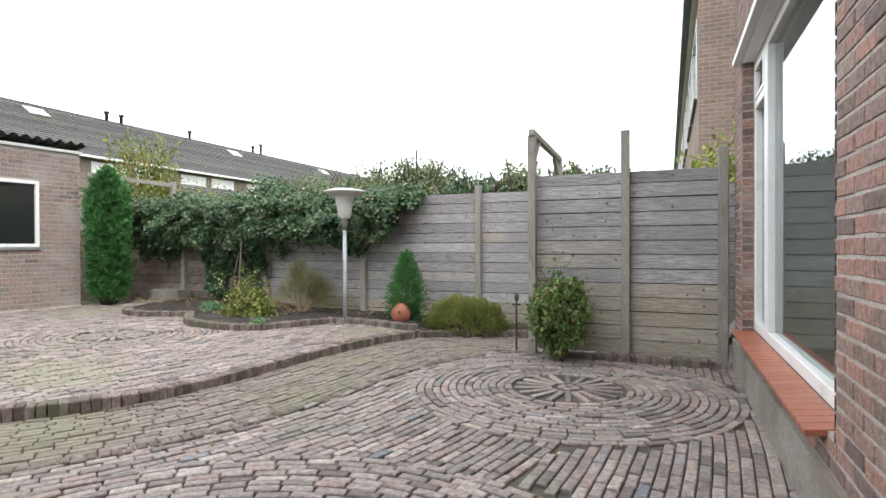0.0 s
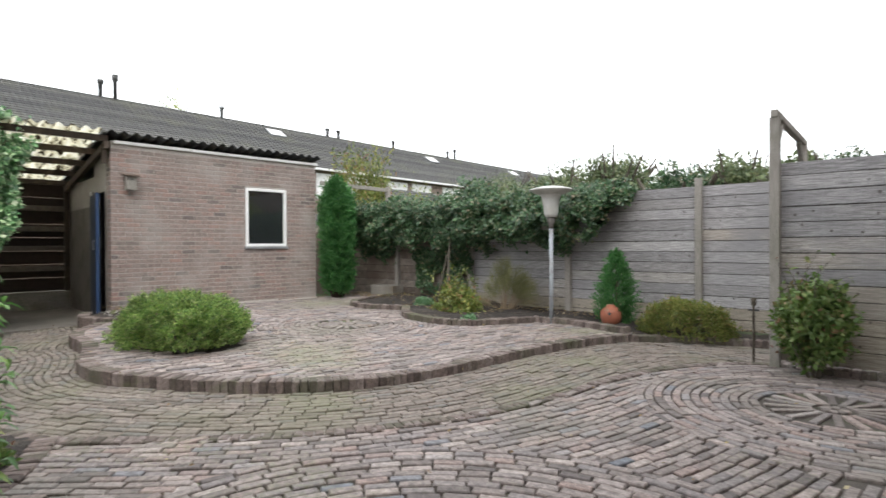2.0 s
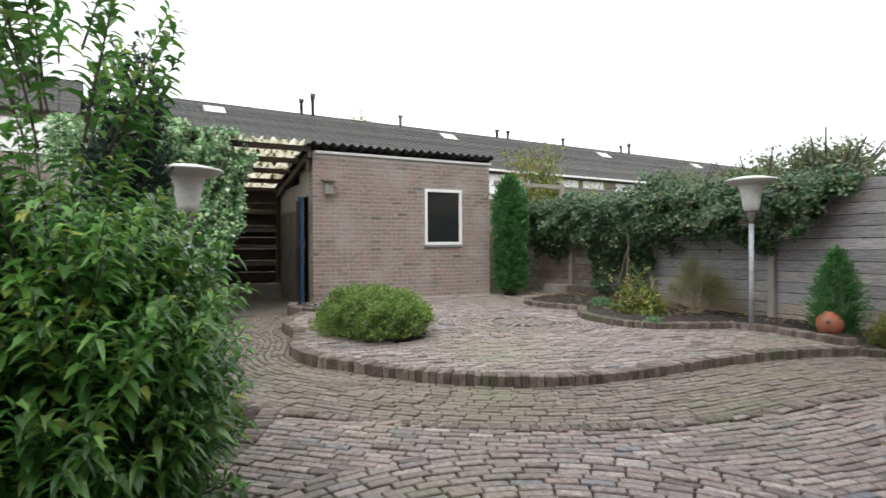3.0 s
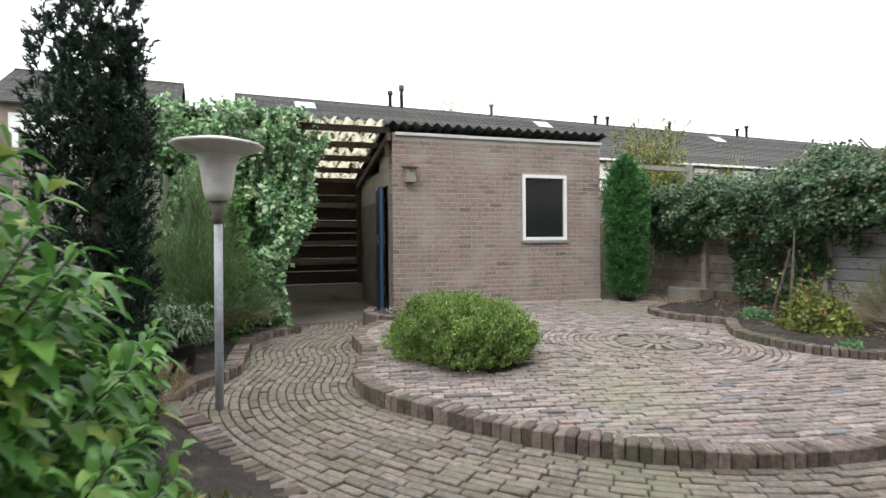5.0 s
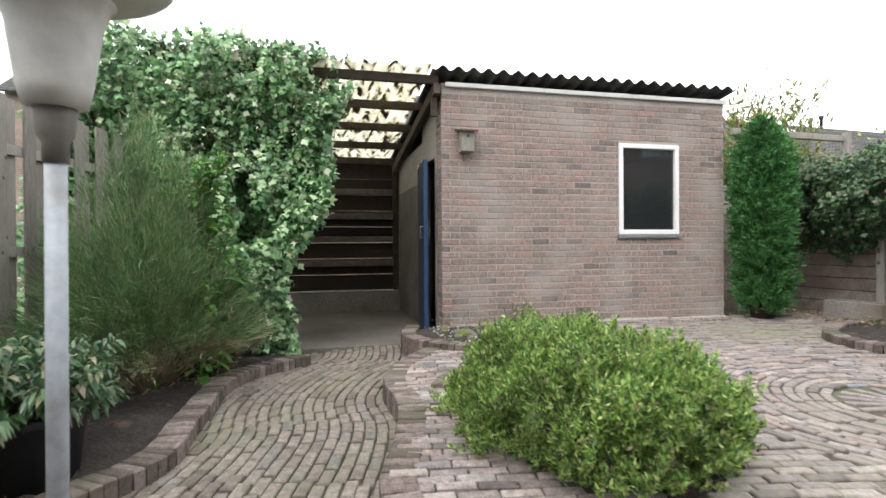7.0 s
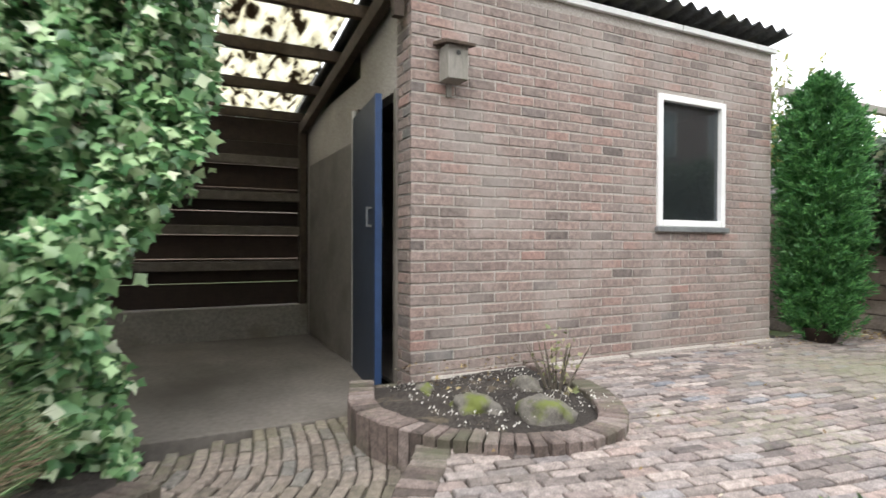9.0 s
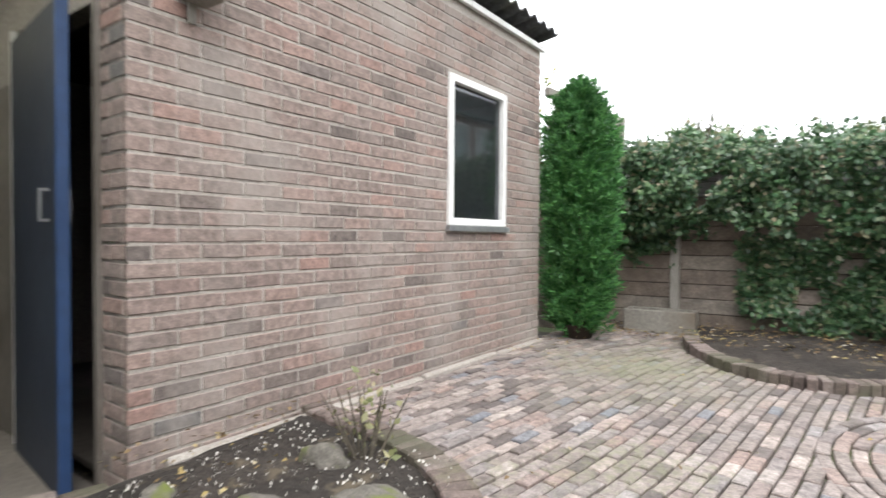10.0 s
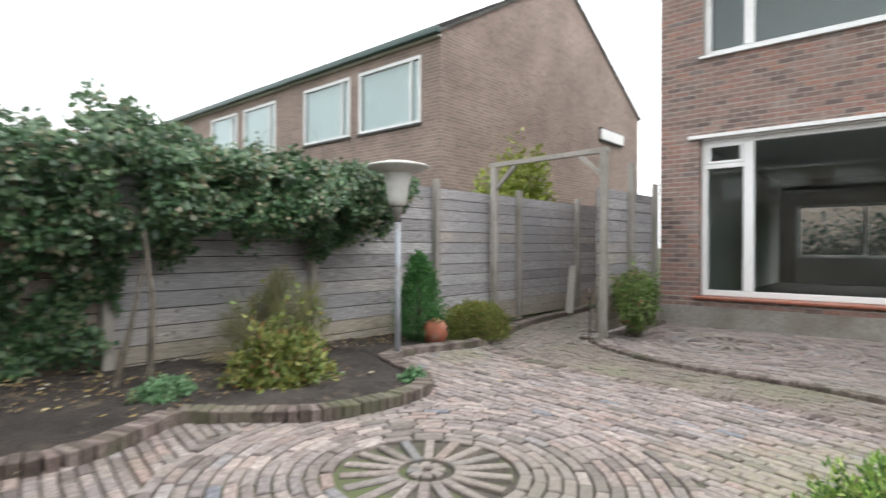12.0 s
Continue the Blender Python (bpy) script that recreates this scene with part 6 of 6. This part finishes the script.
def rows_of_bricks(poly, z_of, angle, lim, placed, material, avoid, origin=(0, 0), wob=0.05):
    """Running bond along the angle, softly waving, inside the outline and outside the circles."""
    c, s = math.cos(radians(angle)), math.sin(radians(angle))
    for j in range(int(lim[2] / 0.07), int(lim[3] / 0.07)):
        off = (j % 2) * 0.087 + rnd.uniform(-0.025, 0.025)
        for i in range(int(lim[0] / 0.174), int(lim[1] / 0.174)):
            u = i * 0.174 + off
            v = j * 0.07
            v2 = v + wob * math.sin(u * 1.3 + 0.4 * v)
            x, y = origin[0] + u * c - v2 * s, origin[1] + u * s + v2 * c
            if not inside(poly, x, y) or any((x - cx) ** 2 + (y - cy) ** 2 < (r - 0.03) ** 2 for (cx, cy), r in avoid):
                continue
            tilt = math.degrees(math.atan(wob * 1.3 * math.cos(u * 1.3 + 0.4 * v)))
            placed.append((brick_mesh(0.165, 0.060, 0.08, "brick", 0.006, material), pose(x, y, z_of(x) + rnd.uniform(-0.006, 0.006), rnd.uniform(-2, 2), rnd.uniform(-1.5, 1.5), angle + tilt + rnd.uniform(-1, 1))))


def offset_rows(line, side, width, poly, z_of, placed, material, avoid=(), skip=0.0):
    """Running bond that follows a curve, row after row away from it."""
    base = smooth_line(line, 0.05)
    t = np.gradient(base, axis=0)
    t /= np.hypot(*t.T)[:, None]
    for _ in range(30):
        t[1:-1] = (t[:-2] + t[1:-1] + t[2:]) / 3
    t /= np.hypot(*t.T)[:, None]
    nrm = np.stack([-t[:, 1], t[:, 0]], 1) * side
    for j in range(int(width / 0.07)):
        v = skip + 0.05 + j * 0.07
        row_ = base + nrm * v
        length = np.r_[0, np.cumsum(np.hypot(*np.diff(row_, axis=0).T))]
        s = (j % 2) * 0.1 + rnd.uniform(0, 0.04)
        while s < length[-1]:
            size = rnd.choice((0.162, 0.17, 0.176, 0.182))
            s += size / 2
            x, y = np.interp(s, length, row_[:, 0]), np.interp(s, length, row_[:, 1])
            a = math.degrees(math.atan2(np.interp(s, length, t[:, 1]), np.interp(s, length, t[:, 0])))
            if inside(poly, x, y) and not any((x - cx) ** 2 + (y - cy) ** 2 < (r - 0.03) ** 2 for (cx, cy), r in avoid):
                placed.append((brick_mesh(size - 0.009, 0.060, 0.08, "brick", 0.006, material), pose(x, y, z_of(x) + rnd.uniform(-0.006, 0.006), rnd.uniform(-2, 2), rnd.uniform(-1.5, 1.5), a + rnd.uniform(-1.5, 1.5))))
            s += size / 2


def spots(m):
    return [m @ Vector((d, 0, 0)) for d in (-0.042, 0.0, 0.042)]


def fill(placed, before):
    """Keeps only those later bricks that lie clear of the earlier ones."""
    taken, kept = set(), []
    for k, (me, m) in enumerate(placed):
        cells = [(round(q.x / 0.03), round(q.y / 0.03)) for q in spots(m)]
        if k < before or not any((i + a, j + b) in taken for i, j in cells for a in (-1, 0, 1) for b in (-1, 0, 1)):
            taken |= set(cells)
            kept.append((me, m))
    return kept


circles = [(c, r1) for c, r0, r1, z in ROSES]
placed = []
rose(*ROSES[0], UPPER_POLY, placed, PAVER)
heath_gap = [((x, 2.56), 0.47) for x in (-6.5, -6.25, -5.9, -5.55)]
rows_of_bricks(UPPER_POLY, z_upper, 78, (-9, 9, -9, 9), placed, PAVER, [circles[0]] + heath_gap, (-6, 5))
placed = [e for e in placed if not inside(SMALL_BED + [(-9.3, 2.88)], e[1].translation.x, e[1].translation.y)]
lay(tagged(new("paving_shed"), kind="structure"), placed, PAVER, WALK_NEAR[3:])
placed = []
rose(*ROSES[1], HOUSE_POLY, placed, PAVER)
rose(*ROSES[2], HOUSE_POLY, placed, PAVER)
offset_rows(HOUSE_EDGE, -1, 1.9, HOUSE_POLY, z_house, placed, PAVER, circles[1:], 0.06)
before = len(placed)
rows_of_bricks(HOUSE_POLY, z_house, 88, (-9, 9, -9, 9), placed, PAVER, circles[1:], (0, 0))
kept_ = fill(placed, before)
lay(tagged(new("paving_house"), kind="structure"), kept_, PAVER, WALK_NEAR[:3])
placed = []
offset_rows(UPPER_EDGE, -1, 2.6, PATH_POLY, z_path, placed, PATH_PAVER, (), 0.05)
before = len(placed)
rows_of_bricks(PATH_POLY, z_path, 12, (-9, 9, -9, 9), placed, PATH_PAVER, (), (0, 7))
kept_ = fill(placed, before)
lay(tagged(new("paving_path"), kind="structure"), kept_, PATH_PAVER, WALK_NEAR[2:])


def wall_bricks(m, length, height, z0, holes, parent, material, near, course=0.075, unit=0.22, both=None):
    """Stretcher bond that stands 8 mm proud of the mortar; local x along the wall, y into it."""
    placed = []
    for j in range(int((height - z0) / course)):
        z = z0 + j * course
        x = -(j % 2) * unit / 2
        while x < length - 0.02:
            a, b = max(x, 0.0) + 0.005, min(x + unit, length) - 0.005
            x += unit
            spans = [(a, b)]
            for h0, h1, hz0, hz1 in holes:
                if z + course * 0.5 > hz0 and z + course * 0.5 < hz1:
                    spans = [q for a_, b_ in spans for q in ((a_, min(b_, h0 - 0.003)), (max(a_, h1 + 0.003), b_)) if q[1] - q[0] > 0.03]
            for a_, b_ in spans:
                w = round((b_ - a_) / 0.01) * 0.01
                if w < 0.03:
                    continue
                lift = 0.0072 + rnd.uniform(-0.002, 0.002)
                placed.append((brick_mesh(w - 0.002, course - 0.014, 0.012, "brick", 0.003, material), m @ pose((a_ + b_) / 2, lift, z + course / 2 + rnd.uniform(-0.0025, 0.0025), 90 + rnd.uniform(-1.6, 1.6), rnd.uniform(-0.9, 0.9), rnd.uniform(-0.5, 0.5))))
    lay(parent, placed, material, near)


shed_near = [SHED @ Vector((0.5, 0, 1.0)), SHED @ Vector((1.5, 0, 1.1))]
wall_bricks(SHED, SHED_W, 2.90, 0.06, [(W0, W1, WZ0 - 0.04, WZ1)], shed_wall, BRICK, [tuple(p) for p in shed_near])
stub = SHED @ pose(0, 0.27, 0, 0, 0, -90)
wall_bricks(stub, 0.26, 2.86, 0.06, [], tagged(part("side_pier", boxes(((0.0, 0.012, 0.0), (0.26, 0.02, 2.86)), m=stub), MORTAR, shed), label="brick pier beside the shed door"), BRICK, [tuple(p) for p in shed_near])
HW = pose(WALL_X, 6.105, 0, 0, 0, -90)
holes = [(6.105 - o[1], 6.105 - o[0], o[2] - 0.04, o[3] + 0.05) for o in OPEN]
wall_bricks(HW, 8.5, 6.0, 0.30, holes, house_wall, HOUSE_BRICK, [(1.4, 2.2, 1.2), (1.4, 2.3, 1.8)])
gable_side = pose(WALL_X + 8.0, 6.115, 0, 0, 0, 180)
wall_bricks(gable_side, 8.0, 6.0, 0.0, [], tagged(new("gable_bricks"), kind="structure"), HOUSE_BRICK, [(1.4, 6.2, 1.2)])
for a, flip in ((2.514, 0), (5.486, 1), (1.846, 1)):
    m = pose(WALL_X + (0.1 if not flip else 0.0), a, 0, 0, 0, 180 if not flip else 0)
    rev = tagged(new("reveal"), kind="structure")
    wall_bricks(m @ Matrix.Translation((0, -0.0, 0)), 0.10, 2.9, 0.42, [], rev, HOUSE_BRICK, [(1.4, a, 1.2)])

# sill tiles
for y0, y1 in ((2.62, 5.5), (-0.4, 1.80)):
    sill = tagged(new("sill_course"), kind="structure")
    y = y0
    while y < y1:
        bm = boxes(((-0.075, -0.049, -0.03), (0.098, 0.049, 0.0)), bev=0.003)
        t = part("tile", bm, SILL_TILE, sill)
        t.matrix_basis = pose(WALL_X + 0.0, y + 0.05, 0.463, 0, -7, rnd.uniform(-0.5, 0.5))
        y += 0.102
